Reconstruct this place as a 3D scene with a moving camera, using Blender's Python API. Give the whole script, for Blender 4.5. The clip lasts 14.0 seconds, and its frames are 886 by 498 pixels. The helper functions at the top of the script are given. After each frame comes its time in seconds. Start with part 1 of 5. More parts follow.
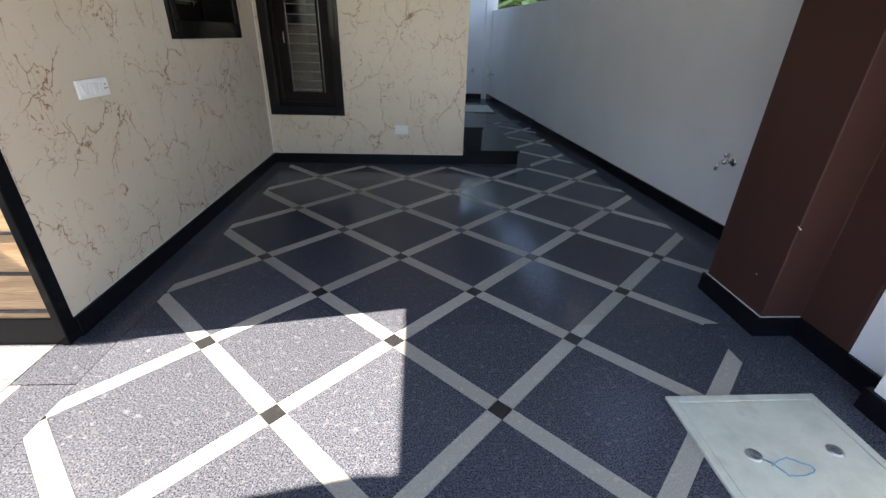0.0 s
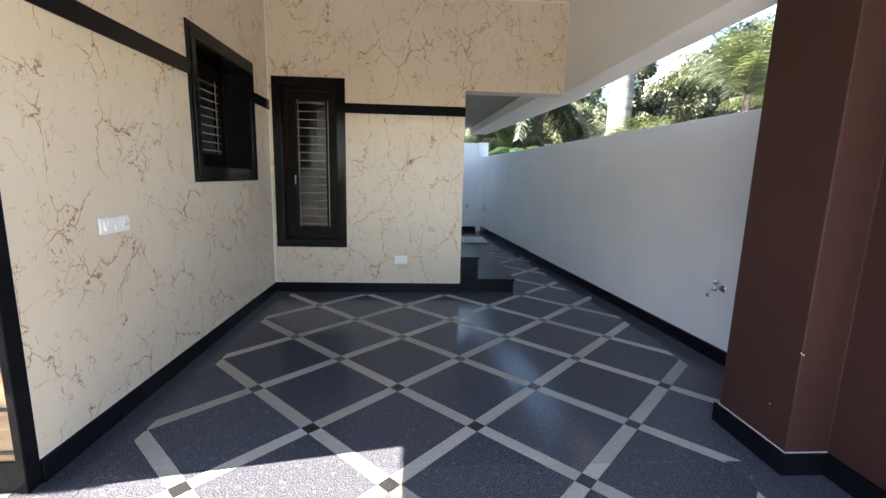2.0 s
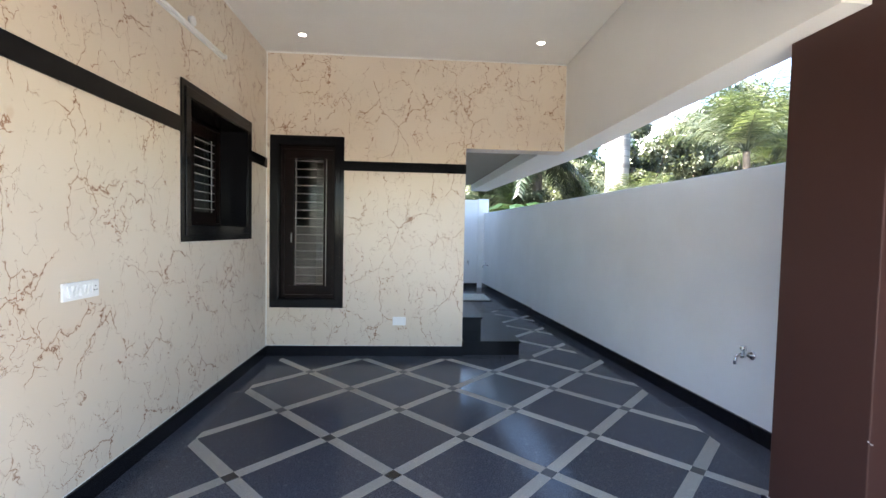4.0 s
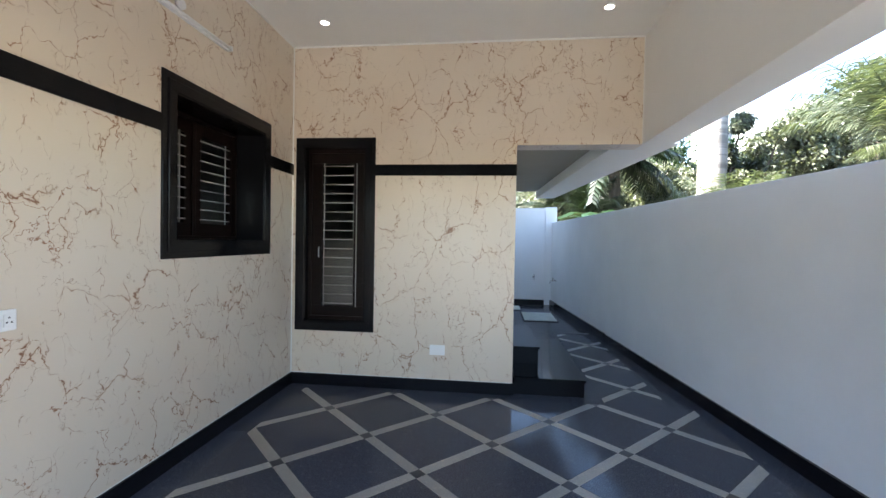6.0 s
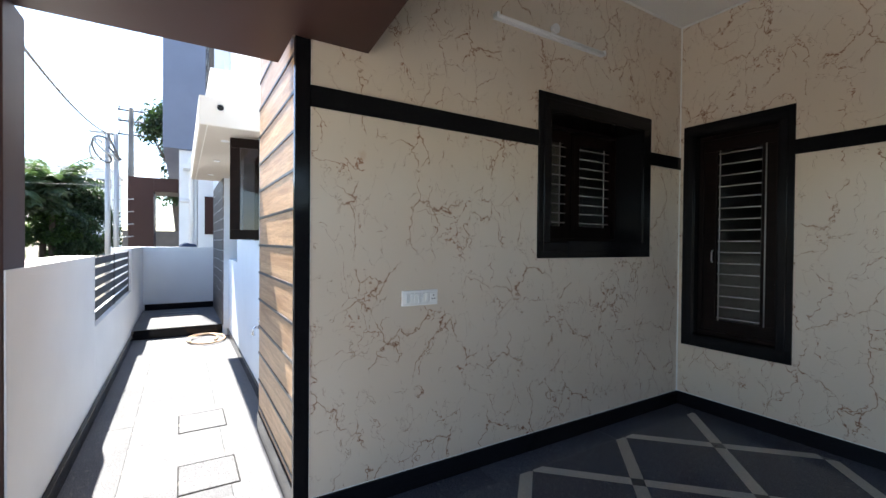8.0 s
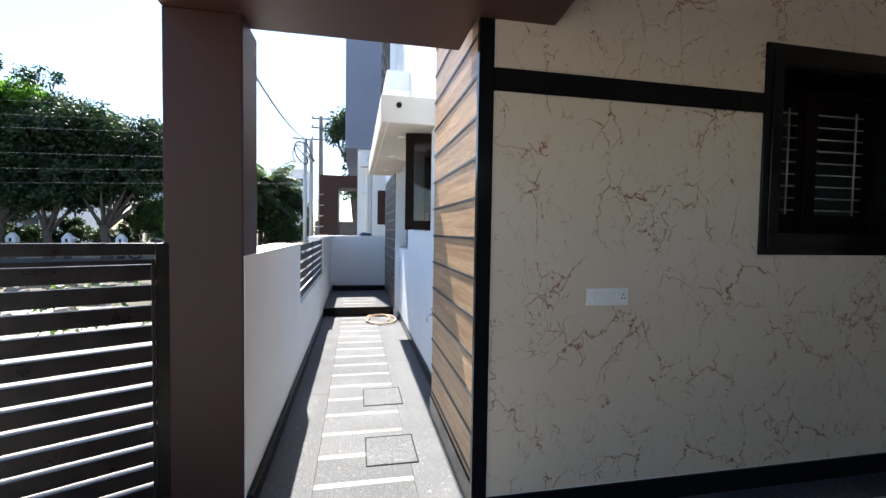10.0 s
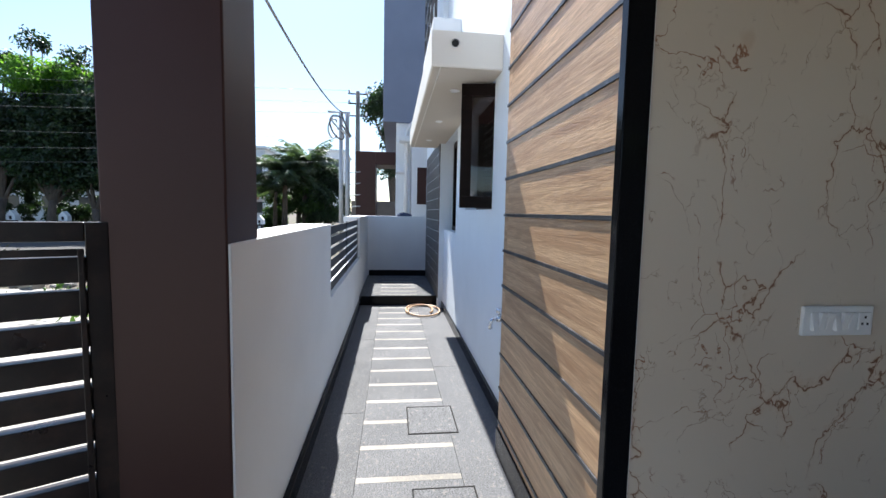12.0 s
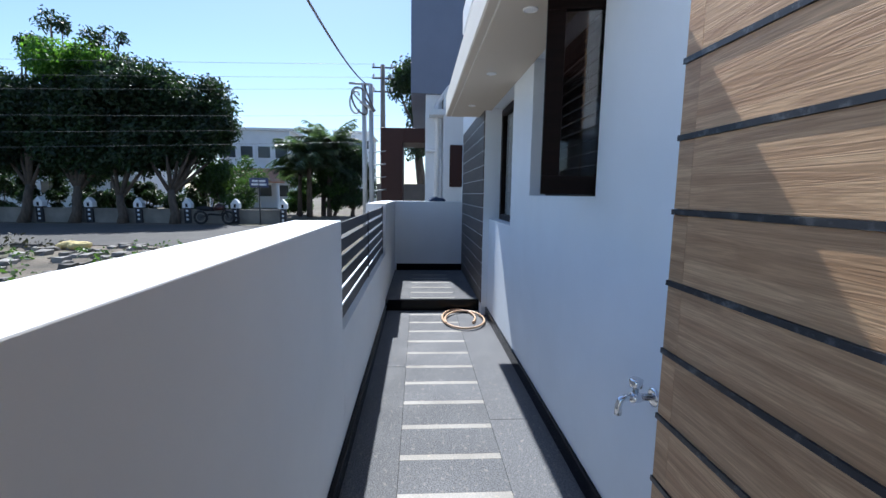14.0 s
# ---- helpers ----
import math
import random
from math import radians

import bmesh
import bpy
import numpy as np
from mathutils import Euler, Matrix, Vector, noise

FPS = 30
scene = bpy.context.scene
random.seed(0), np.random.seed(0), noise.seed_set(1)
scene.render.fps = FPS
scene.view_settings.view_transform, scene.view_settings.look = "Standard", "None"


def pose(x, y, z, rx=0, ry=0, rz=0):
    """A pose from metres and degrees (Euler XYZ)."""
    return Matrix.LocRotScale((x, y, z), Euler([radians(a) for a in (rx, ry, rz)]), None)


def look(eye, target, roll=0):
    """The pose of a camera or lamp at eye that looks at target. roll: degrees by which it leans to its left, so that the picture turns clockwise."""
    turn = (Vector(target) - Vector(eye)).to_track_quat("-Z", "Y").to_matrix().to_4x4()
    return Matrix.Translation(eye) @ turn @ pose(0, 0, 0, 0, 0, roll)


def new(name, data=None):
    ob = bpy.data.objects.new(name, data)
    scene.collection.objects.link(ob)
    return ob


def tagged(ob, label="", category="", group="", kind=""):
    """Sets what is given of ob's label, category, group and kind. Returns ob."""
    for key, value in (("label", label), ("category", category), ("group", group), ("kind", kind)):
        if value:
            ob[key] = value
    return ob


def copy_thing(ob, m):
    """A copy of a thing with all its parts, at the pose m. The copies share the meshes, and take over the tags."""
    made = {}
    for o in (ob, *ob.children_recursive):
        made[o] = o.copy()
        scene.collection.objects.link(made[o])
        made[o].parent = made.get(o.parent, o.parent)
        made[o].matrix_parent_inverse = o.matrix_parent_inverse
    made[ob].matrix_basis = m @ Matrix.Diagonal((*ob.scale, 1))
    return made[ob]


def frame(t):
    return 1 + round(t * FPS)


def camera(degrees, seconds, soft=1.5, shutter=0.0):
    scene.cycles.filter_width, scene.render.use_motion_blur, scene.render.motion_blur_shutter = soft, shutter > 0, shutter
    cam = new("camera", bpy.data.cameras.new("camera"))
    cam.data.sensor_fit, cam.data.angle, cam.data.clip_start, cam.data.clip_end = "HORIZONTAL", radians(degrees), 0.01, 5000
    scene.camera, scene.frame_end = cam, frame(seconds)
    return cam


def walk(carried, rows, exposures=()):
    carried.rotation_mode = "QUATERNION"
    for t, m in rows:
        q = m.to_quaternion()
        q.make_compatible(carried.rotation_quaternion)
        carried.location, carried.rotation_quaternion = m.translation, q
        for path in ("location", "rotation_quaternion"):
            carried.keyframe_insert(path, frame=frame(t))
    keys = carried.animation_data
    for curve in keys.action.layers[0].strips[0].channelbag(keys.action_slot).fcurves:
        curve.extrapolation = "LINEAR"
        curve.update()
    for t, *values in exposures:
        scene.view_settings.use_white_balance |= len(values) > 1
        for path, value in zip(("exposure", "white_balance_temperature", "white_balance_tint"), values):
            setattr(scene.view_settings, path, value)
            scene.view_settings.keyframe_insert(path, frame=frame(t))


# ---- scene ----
cam = camera(91.99, 14.0)
# seconds, x, y, z, tilt, lean, turn
PATH = [
    (0.0, 0.000, -0.000, 1.418, 63.46, -1.62, -2.97),
    (0.5, -0.006, -0.009, 1.420, 67.87, -1.67, -3.10),
    (1.0, -0.009, -0.005, 1.430, 71.87, -1.50, -3.30),
    (1.5, -0.011, -0.019, 1.429, 76.31, -1.51, -3.34),
    (2.0, -0.014, -0.025, 1.429, 80.39, -1.40, -3.49),
    (2.5, -0.017, -0.027, 1.438, 84.57, -1.23, -3.57),
    (3.0, -0.017, -0.025, 1.435, 86.18, -1.22, -3.59),
    (5.5, 0.180, 0.856, 1.486, 88.81, -1.20, -1.53),
    (6.0, 0.314, 0.984, 1.486, 88.92, -1.02, 6.40),
    (6.5, 0.400, 1.045, 1.466, 89.08, -0.83, 20.63),
    (7.0, 0.481, 1.128, 1.455, 89.41, -0.76, 35.12),
    (7.5, 0.533, 1.258, 1.438, 89.48, -0.57, 49.20),
    (8.0, 0.513, 1.282, 1.437, 89.31, -0.54, 58.61),
    (8.5, 0.484, 1.271, 1.445, 89.00, -0.57, 66.91),
    (9.0, 0.456, 1.249, 1.449, 88.72, -0.55, 72.49),
    (11.5, -0.277, 1.137, 1.422, 85.81, -1.25, 82.25),
    (12.0, -0.584, 1.146, 1.418, 85.16, -1.21, 83.30),
    (12.5, -0.938, 1.123, 1.424, 84.44, -1.14, 84.35),
    (13.0, -1.264, 1.110, 1.432, 83.68, -0.95, 85.00),
    (13.5, -1.564, 1.090, 1.443, 83.13, -0.95, 85.89),
    (14.0, -1.809, 1.062, 1.453, 82.71, -0.75, 86.73),
]
EXPOSURES = [(0.0, 2.76, 7150, 12), (1.5, 3.1, 7100, 12), (3.0, 3.6, 6950, 12), (5.5, 3.70, 6450, 11), (6.0, 3.42, 6550, 11), (6.5, 3.46, 6600, 11), (7.5, 2.66, 6400, 11), (9.0, 2.1, 6450, 10), (11.5, 1.3, 6200, 11), (12.5, 1.4, 6150, 10), (13.5, 1.25, 5950, 10), (14.0, 0.85, 5700, 10)]
walk(cam, [(t, pose(x, y, z, rx, ry, rz)) for t, x, y, z, rx, ry, rz in PATH], EXPOSURES)

# ---- world, sun, exposure ----
SUN = Vector((0.82, 0.15, -1.0)).normalized()
world = bpy.data.worlds.new("sky")
scene.world = world
world.use_nodes = True
wt = world.node_tree
sky = wt.nodes.new("ShaderNodeTexSky")
sky.sky_type, sky.sun_disc = "NISHITA", False
sky.sun_elevation = math.asin(-SUN.z)
sky.sun_rotation = math.atan2(-SUN.x, -SUN.y)
sky.air_density, sky.dust_density, sky.ozone_density = 1.0, 0.4, 2.0
wt.links.new(sky.outputs[0], wt.nodes["Background"].inputs[0])
wt.nodes["Background"].inputs[1].default_value = 0.095
lamp = bpy.data.lights.new("sun", "SUN")
lamp.energy, lamp.angle, lamp.color = 5.0, radians(0.53), (1.0, 0.95, 0.87)
sun = new("sun", lamp)
sun.matrix_world = look((0, 0, 30), Vector((0, 0, 30)) + SUN)

# ---- materials ----
def mat(name, color, rough=0.6, metal=0.0, spec=0.5):
    m = bpy.data.materials.new(name)
    m.use_nodes = True
    b = m.node_tree.nodes["Principled BSDF"]
    b.inputs["Base Color"].default_value = (*color, 1)
    b.inputs["Roughness"].default_value = rough
    b.inputs["Metallic"].default_value = metal
    b.inputs["Specular IOR Level"].default_value = spec
    return m


class N:
    """Short hand for node building in one material."""

    def __init__(self, m):
        self.m, self.t = m, m.node_tree
        self.b = self.t.nodes["Principled BSDF"]
        self.co = self.t.nodes.new("ShaderNodeTexCoord").outputs["Object"]

    def node(self, kind, **inputs):
        n = self.t.nodes.new(kind)
        for k, v in inputs.items():
            self.put(n.inputs[k.replace("_", " ")], v)
        return n

    def put(self, socket, v):
        if isinstance(v, bpy.types.NodeSocket):
            self.t.links.new(v, socket)
        elif isinstance(v, tuple) and len(v) == 3 and socket.type == "RGBA":
            socket.default_value = (*v, 1)
        else:
            socket.default_value = v

    def scaled(self, sx, sy, sz, co=None):
        n = self.node("ShaderNodeMapping", Scale=(sx, sy, sz))
        self.t.links.new(co or self.co, n.inputs["Vector"])
        return n.outputs[0]

    def noise(self, scale, detail=4.0, rough=0.55, co=None, dist=0.0):
        n = self.node("ShaderNodeTexNoise", Scale=scale, Detail=detail, Roughness=rough, Distortion=dist)
        self.t.links.new(co or self.co, n.inputs["Vector"])
        return n.outputs["Fac"]

    def ramp(self, fac, *stops):
        n = self.t.nodes.new("ShaderNodeValToRGB")
        e = n.color_ramp.elements
        while len(e) < len(stops):
            e.new(0.5)
        for el, (p, c) in zip(e, stops):
            el.position = p
            el.color = (c, c, c, 1) if not isinstance(c, tuple) else (*c, 1)
        self.t.links.new(fac, n.inputs[0])
        return n.outputs[0]

    def mix(self, fac, a, b, mode="MIX"):
        n = self.t.nodes.new("ShaderNodeMix")
        n.data_type, n.blend_type = "RGBA", mode
        self.put(n.inputs[0], fac)
        self.put(n.inputs[6], a)
        self.put(n.inputs[7], b)
        return n.outputs[2]

    def math(self, op, a, b=0.0):
        n = self.t.nodes.new("ShaderNodeMath")
        n.operation = op
        self.put(n.inputs[0], a)
        self.put(n.inputs[1], b)
        return n.outputs[0]

    def random(self):
        return self.t.nodes.new("ShaderNodeObjectInfo").outputs["Random"]

    def island(self):
        return self.t.nodes.new("ShaderNodeNewGeometry").outputs["Random Per Island"]

    def color(self, v):
        self.put(self.b.inputs["Base Color"], v)
        return self

    def rough(self, v):
        self.put(self.b.inputs["Roughness"], v)
        return self

    def bump(self, h, strength=0.3, dist=0.01):
        n = self.node("ShaderNodeBump", Strength=strength, Distance=dist, Height=h)
        self.t.links.new(n.outputs[0], self.b.inputs["Normal"])
        return self


def plaster(name, color, rough=0.75, amount=0.06):
    """Painted cement render: slight mottling, fine trowel relief."""
    m = mat(name, color, rough, spec=0.3)
    n = N(m)
    dark = tuple(c * (1 - amount * 1.6) for c in color)
    f = n.ramp(n.noise(1.3, 6), (0.3, 0.0), (0.75, 1.0))
    n.color(n.mix(f, color, dark))
    n.bump(n.mix(0.35, n.noise(9, 3), n.noise(240, 2)), 0.16, 0.004)
    return m


def stone_black(name, rough=0.12, base=(0.006, 0.006, 0.007)):
    m = mat(name, base, rough, spec=0.14)
    n = N(m)
    sp = n.ramp(n.noise(420, 2), (0.60, 0.0), (0.74, 1.0))
    n.color(n.mix(sp, base, (0.03, 0.03, 0.034)))
    n.rough(n.ramp(n.noise(7, 4), (0.3, rough * 0.8), (0.8, rough * 1.6)))
    return m


M_WHITE = plaster("white_wall_paint", (0.80, 0.82, 0.84))
M_CEIL = plaster("ceiling_paint", (0.80, 0.79, 0.76), 0.8, 0.03)
M_CREAM = plaster("cream_paint", (0.76, 0.73, 0.66), 0.7, 0.04)
M_BROWN = plaster("brown_paint", (0.054, 0.024, 0.020), 0.45, 0.10)
M_BROWN.node_tree.nodes["Principled BSDF"].inputs["Specular IOR Level"].default_value = 0.22
M_HOUSE = plaster("pale_blue_wall_paint", (0.78, 0.835, 0.885))
M_SOFFIT = plaster("shade_toned_beige_soffit", (0.56, 0.50, 0.42), 0.8, 0.04)
M_TAUPE = plaster("taupe_soffit_tone", (0.36, 0.33, 0.28), 0.8, 0.05)
M_BLUE = plaster("blue_grey_paint", (0.20, 0.23, 0.31), 0.7, 0.08)
M_BLACK = stone_black("black_granite")
M_SKIRT = stone_black("black_granite_skirting", 0.16, (0.006, 0.006, 0.008))


def marble():
    """Cream marble with crackled rust-brown veins in broken, branching runs."""
    m = mat("veined_cream_marble", (0.62, 0.56, 0.47), 0.28)
    n = N(m)

    def warped(scale, amount, co):
        w = n.node("ShaderNodeTexNoise", Scale=scale, Detail=5.0, Roughness=0.65)
        n.t.links.new(co, w.inputs["Vector"])
        off = n.node("ShaderNodeVectorMath")
        off.operation = "SCALE"
        off.inputs["Scale"].default_value = amount
        n.t.links.new(w.outputs["Color"], off.inputs[0])
        ad = n.t.nodes.new("ShaderNodeVectorMath")
        n.t.links.new(co, ad.inputs[0])
        n.t.links.new(off.outputs[0], ad.inputs[1])
        return ad.outputs[0]

    co = warped(38.0, 0.014, warped(7.0, 0.085, warped(1.6, 0.42, n.co)))

    def veins(scale, width, shift):
        v = n.t.nodes.new("ShaderNodeTexVoronoi")
        v.feature = "DISTANCE_TO_EDGE"
        v.inputs["Scale"].default_value = scale
        sh = n.node("ShaderNodeMapping", Location=(shift, shift * 0.7, shift * 1.3), Rotation=(0.62, 0.45, 0.3), Scale=(1.05, 1.05, 0.58))
        n.t.links.new(co, sh.inputs[0])
        n.t.links.new(sh.outputs[0], v.inputs["Vector"])
        return n.ramp(v.outputs["Distance"], (0.0, 1.0), (width * 0.45, 0.8), (width, 0.0))

    gate1 = n.ramp(n.noise(3.0, 3, 0.6), (0.455, 0.0), (0.535, 1.0))
    gate2 = n.ramp(n.noise(4.4, 3, 0.6), (0.485, 0.0), (0.555, 1.0))
    gate3 = n.ramp(n.noise(6.5, 3, 0.6), (0.495, 0.0), (0.56, 1.0))
    big = n.math("MULTIPLY", veins(3.1, 0.0082, 3.1), gate1)
    small = n.math("MULTIPLY", veins(4.6, 0.0088, 8.7), gate2)
    tiny = n.math("MULTIPLY", veins(9.0, 0.0125, 5.3), gate3)
    cloud = n.ramp(n.noise(1.1, 2), (0.25, (0.68, 0.593, 0.488)), (0.75, (0.625, 0.52, 0.405)))
    halo = n.math("MULTIPLY", veins(3.1, 0.03, 3.1), gate1)
    c = n.mix(n.math("MULTIPLY", halo, 0.26), cloud, (0.52, 0.34, 0.18))
    c = n.mix(n.math("MULTIPLY", tiny, 0.72), c, (0.27, 0.145, 0.07))
    c = n.mix(n.math("MULTIPLY", small, 0.97), c, (0.25, 0.085, 0.025))
    c = n.mix(n.math("MULTIPLY", big, 1.0), c, (0.19, 0.06, 0.016))
    fossil = n.ramp(n.noise(5.0, 2), (0.76, 0.0), (0.80, 0.35))
    c = n.mix(fossil, c, (0.50, 0.33, 0.20))
    n.color(c)
    n.rough(n.ramp(n.noise(40, 2), (0.3, 0.28), (0.7, 0.33)))
    return m


M_MARBLE = marble()


def granite_floor(name, dark, light, rough, fine=125, dusty=0.03, relief=0.22):
    """Leather-finished granite with fine grain, per slab tint and dusty wear."""
    m = mat(name, dark, rough)
    n = N(m)
    grain = n.ramp(n.noise(fine, 3, 0.6), (0.33, 0.0), (0.68, 1.0))
    c = n.mix(grain, dark, light)
    fleck = n.ramp(n.noise(34, 2), (0.58, 0.0), (0.74, 0.5))
    c = n.mix(fleck, c, (light[0] * 1.5, light[1] * 1.36, light[2] * 1.15))
    tint = n.ramp(n.random(), (0.0, 0.86), (1.0, 1.12))
    c = n.mix(1.0, c, tint, "MULTIPLY")
    dust = n.ramp(n.noise(2.3, 6, 0.65), (0.5, 0.0), (0.85, dusty))
    c = n.mix(dust, c, (0.16, 0.15, 0.14))
    n.color(c)
    n.rough(n.ramp(n.noise(3.1, 5), (0.3, rough * 0.8), (0.75, rough * 1.35)))
    n.bump(n.mix(0.5, n.noise(160, 2), n.noise(60, 2)), relief, 0.002)
    return m


M_SLAB = granite_floor("leathered_black_granite", (0.004, 0.0045, 0.008), (0.118, 0.124, 0.150), 0.12, 150, 0.08, 0.12)
M_SLAB.node_tree.nodes["Principled BSDF"].inputs["Specular IOR Level"].default_value = 0.13
M_GREY = granite_floor("grey_flamed_granite", (0.055, 0.056, 0.059), (0.238, 0.243, 0.254), 0.8, 150, 0.12)
M_GREY.node_tree.nodes["Principled BSDF"].inputs["Specular IOR Level"].default_value = 0.15
M_STRIP = granite_floor("cream_stone_strip", (0.29, 0.268, 0.23), (0.40, 0.375, 0.325), 0.45)
M_PATHSTRIP = granite_floor("dusty_stone_strip", (0.19, 0.18, 0.16), (0.29, 0.275, 0.245), 0.6)
M_INSET = granite_floor("black_inset", (0.004, 0.004, 0.005), (0.03, 0.03, 0.032), 0.3, 210)
M_GROUT = mat("dark_grout", (0.05, 0.048, 0.045), 0.9)


def wood_plank(name, lo, hi, rough, relief):
    """Timber look planks: long grain with cathedral figure, each board its own."""
    m = mat(name, hi, rough)
    n = N(m)
    sh = n.node("ShaderNodeVectorMath")
    sh.operation = "SCALE"
    sh.inputs["Scale"].default_value = 37.0
    cmb = n.t.nodes.new("ShaderNodeCombineXYZ")
    r = n.random()
    for i in range(3):
        n.t.links.new(r, cmb.inputs[i])
    n.t.links.new(cmb.outputs[0], sh.inputs[0])
    ad = n.t.nodes.new("ShaderNodeVectorMath")
    n.t.links.new(n.co, ad.inputs[0])
    n.t.links.new(sh.outputs[0], ad.inputs[1])
    co = ad.outputs[0]
    stretched = n.scaled(1.0, 17, 17, co)
    w = n.node("ShaderNodeTexNoise", Scale=1.4, Detail=4.0, Roughness=0.5, Distortion=0.8)
    n.t.links.new(stretched, w.inputs["Vector"])
    rings = n.math("FRACT", n.math("MULTIPLY", w.outputs["Fac"], 11.0))
    rings = n.ramp(rings, (0.0, 0.0), (0.55, 1.0), (1.0, 0.1))
    fine = n.noise(1.0, 3, 0.6, n.scaled(9, 260, 260, co))
    body = n.ramp(w.outputs["Fac"], (0.3, lo), (0.62, hi))
    c = n.mix(n.math("MULTIPLY", rings, 0.36), body, tuple(x * 0.62 for x in lo))
    c = n.mix(n.math("MULTIPLY", n.ramp(fine, (0.35, 1.0), (0.6, 0.0)), 0.45), c, tuple(x * 0.6 for x in lo))
    c = n.mix(1.0, c, n.ramp(r, (0.0, 0.82), (1.0, 1.12)), "MULTIPLY")
    n.color(c)
    n.bump(n.mix(0.5, rings, fine), relief, 0.003)
    return m


M_PLANK = wood_plank("timber_look_plank", (0.41, 0.235, 0.12), (0.72, 0.48, 0.275), 0.45, 0.26)
M_DARKPLANK = wood_plank("dark_timber_plank", (0.055, 0.047, 0.043), (0.10, 0.086, 0.078), 0.5, 0.3)
M_WOOD = wood_plank("dark_stained_teak", (0.005, 0.0025, 0.002), (0.012, 0.005, 0.004), 0.4, 0.15)
M_WOOD.node_tree.nodes["Principled BSDF"].inputs["Specular IOR Level"].default_value = 0.12
M_RIB = mat("black_rib_metal", (0.03, 0.032, 0.037), 0.35)
N(M_RIB).color(N(M_RIB).ramp(N(M_RIB).noise(22, 5, 0.7), (0.52, (0.022, 0.024, 0.03)), (0.72, (0.15, 0.16, 0.17))))
N(M_RIB).rough(0.38).bump(N(M_RIB).noise(60), 0.1, 0.002)
M_STEEL = mat("brushed_steel_bar", (0.62, 0.62, 0.60), 0.35, 0.9)
M_BAR = mat("dull_steel_bar", (0.36, 0.35, 0.33), 0.5, 0.4)
M_CHROME = mat("chrome", (0.75, 0.76, 0.78), 0.12, 1.0)
M_PLASTIC = mat("white_plastic", (0.80, 0.80, 0.79), 0.3)
M_PVC = mat("white_pvc", (0.78, 0.78, 0.78), 0.4)
M_DARKHOLE = mat("dark_opening", (0.01, 0.01, 0.01), 0.9)
# low colour puts the unlit look of the rooms into walls and floor
M_ROOM = mat("room_dark_tone", (0.18, 0.17, 0.16), 0.8)


def glass():
    m = mat("window_glass", (0.85, 0.9, 0.9), 0.02)
    m.node_tree.nodes["Principled BSDF"].inputs["Transmission Weight"].default_value = 1.0
    m.node_tree.nodes["Principled BSDF"].inputs["IOR"].default_value = 1.45
    return m


M_GLASS = glass()
# dark tint puts the darkness behind the window into the glass
M_TINT = glass()
M_TINT.node_tree.nodes["Principled BSDF"].inputs["Base Color"].default_value = (0.12, 0.12, 0.125, 1)


def rusty_gate():
    m = mat("gate_paint", (0.03, 0.018, 0.015), 0.35)
    n = N(m)
    f = n.ramp(n.noise(14, 6, 0.7), (0.45, 0.0), (0.7, 1.0))
    n.color(n.mix(f, (0.010, 0.006, 0.005), (0.032, 0.017, 0.013)))
    n.rough(n.ramp(n.noise(9, 4), (0.3, 0.25), (0.8, 0.5)))
    return m


M_GATE = rusty_gate()
M_GRILLE = mat("grey_grille_paint", (0.045, 0.045, 0.05), 0.4)


def earth():
    m = mat("dry_earth", (0.30, 0.25, 0.19), 0.95)
    n = N(m)
    c = n.ramp(n.noise(0.5, 8, 0.7), (0.3, (0.20, 0.17, 0.13)), (0.5, (0.12, 0.10, 0.075)), (0.72, (0.06, 0.054, 0.04)))
    g = n.ramp(n.noise(0.22, 5), (0.5, 0.0), (0.62, 0.7))
    n.color(n.mix(g, c, (0.10, 0.10, 0.055)))
    n.bump(n.noise(6, 6, 0.7), 0.8, 0.05)
    return m


def asphalt():
    m = mat("asphalt", (0.06, 0.06, 0.062), 0.85)
    n = N(m)
    n.color(n.ramp(n.noise(0.9, 8, 0.7), (0.3, (0.035, 0.034, 0.033)), (0.7, (0.075, 0.07, 0.062))))
    n.bump(n.noise(90, 2), 0.4, 0.006)
    return m


M_EARTH, M_ROAD = earth(), asphalt()


def leaf(name, lo, hi, rough=0.5, sheen=0.3):
    m = mat(name, hi, rough)
    n = N(m)
    c = n.ramp(n.island(), (0.0, lo), (1.0, hi))
    n.color(n.mix(n.ramp(n.noise(0.7, 3), (0.35, 0.0), (0.7, 1.0)), c, tuple(x * 0.6 for x in lo)))
    tr = n.t.nodes.new("ShaderNodeBsdfTranslucent")
    bright = n.mix(1.0, c, (1.7, 1.9, 0.9), "MULTIPLY")
    n.t.links.new(bright, tr.inputs["Color"])
    mx = n.t.nodes.new("ShaderNodeMixShader")
    mx.inputs[0].default_value = sheen
    n.t.links.new(n.b.outputs[0], mx.inputs[1])
    n.t.links.new(tr.outputs[0], mx.inputs[2])
    n.t.links.new(mx.outputs[0], n.t.nodes["Material Output"].inputs[0])
    return m


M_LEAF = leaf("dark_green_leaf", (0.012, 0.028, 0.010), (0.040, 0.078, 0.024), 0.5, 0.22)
# brighter leaf green, also used to put sunlight into crown tops
M_LEAF2 = leaf("bright_green_leaf", (0.06, 0.14, 0.02), (0.16, 0.30, 0.05), 0.5, 0.55)
M_PALMLEAF = leaf("palm_leaf", (0.02, 0.04, 0.016), (0.075, 0.115, 0.045), 0.35, 0.2)
# palm leaf with shade put into the colour, for the farther palms
M_SHADEPALM = leaf("shaded_palm_leaf", (0.008, 0.016, 0.008), (0.035, 0.055, 0.026), 0.35, 0.12)
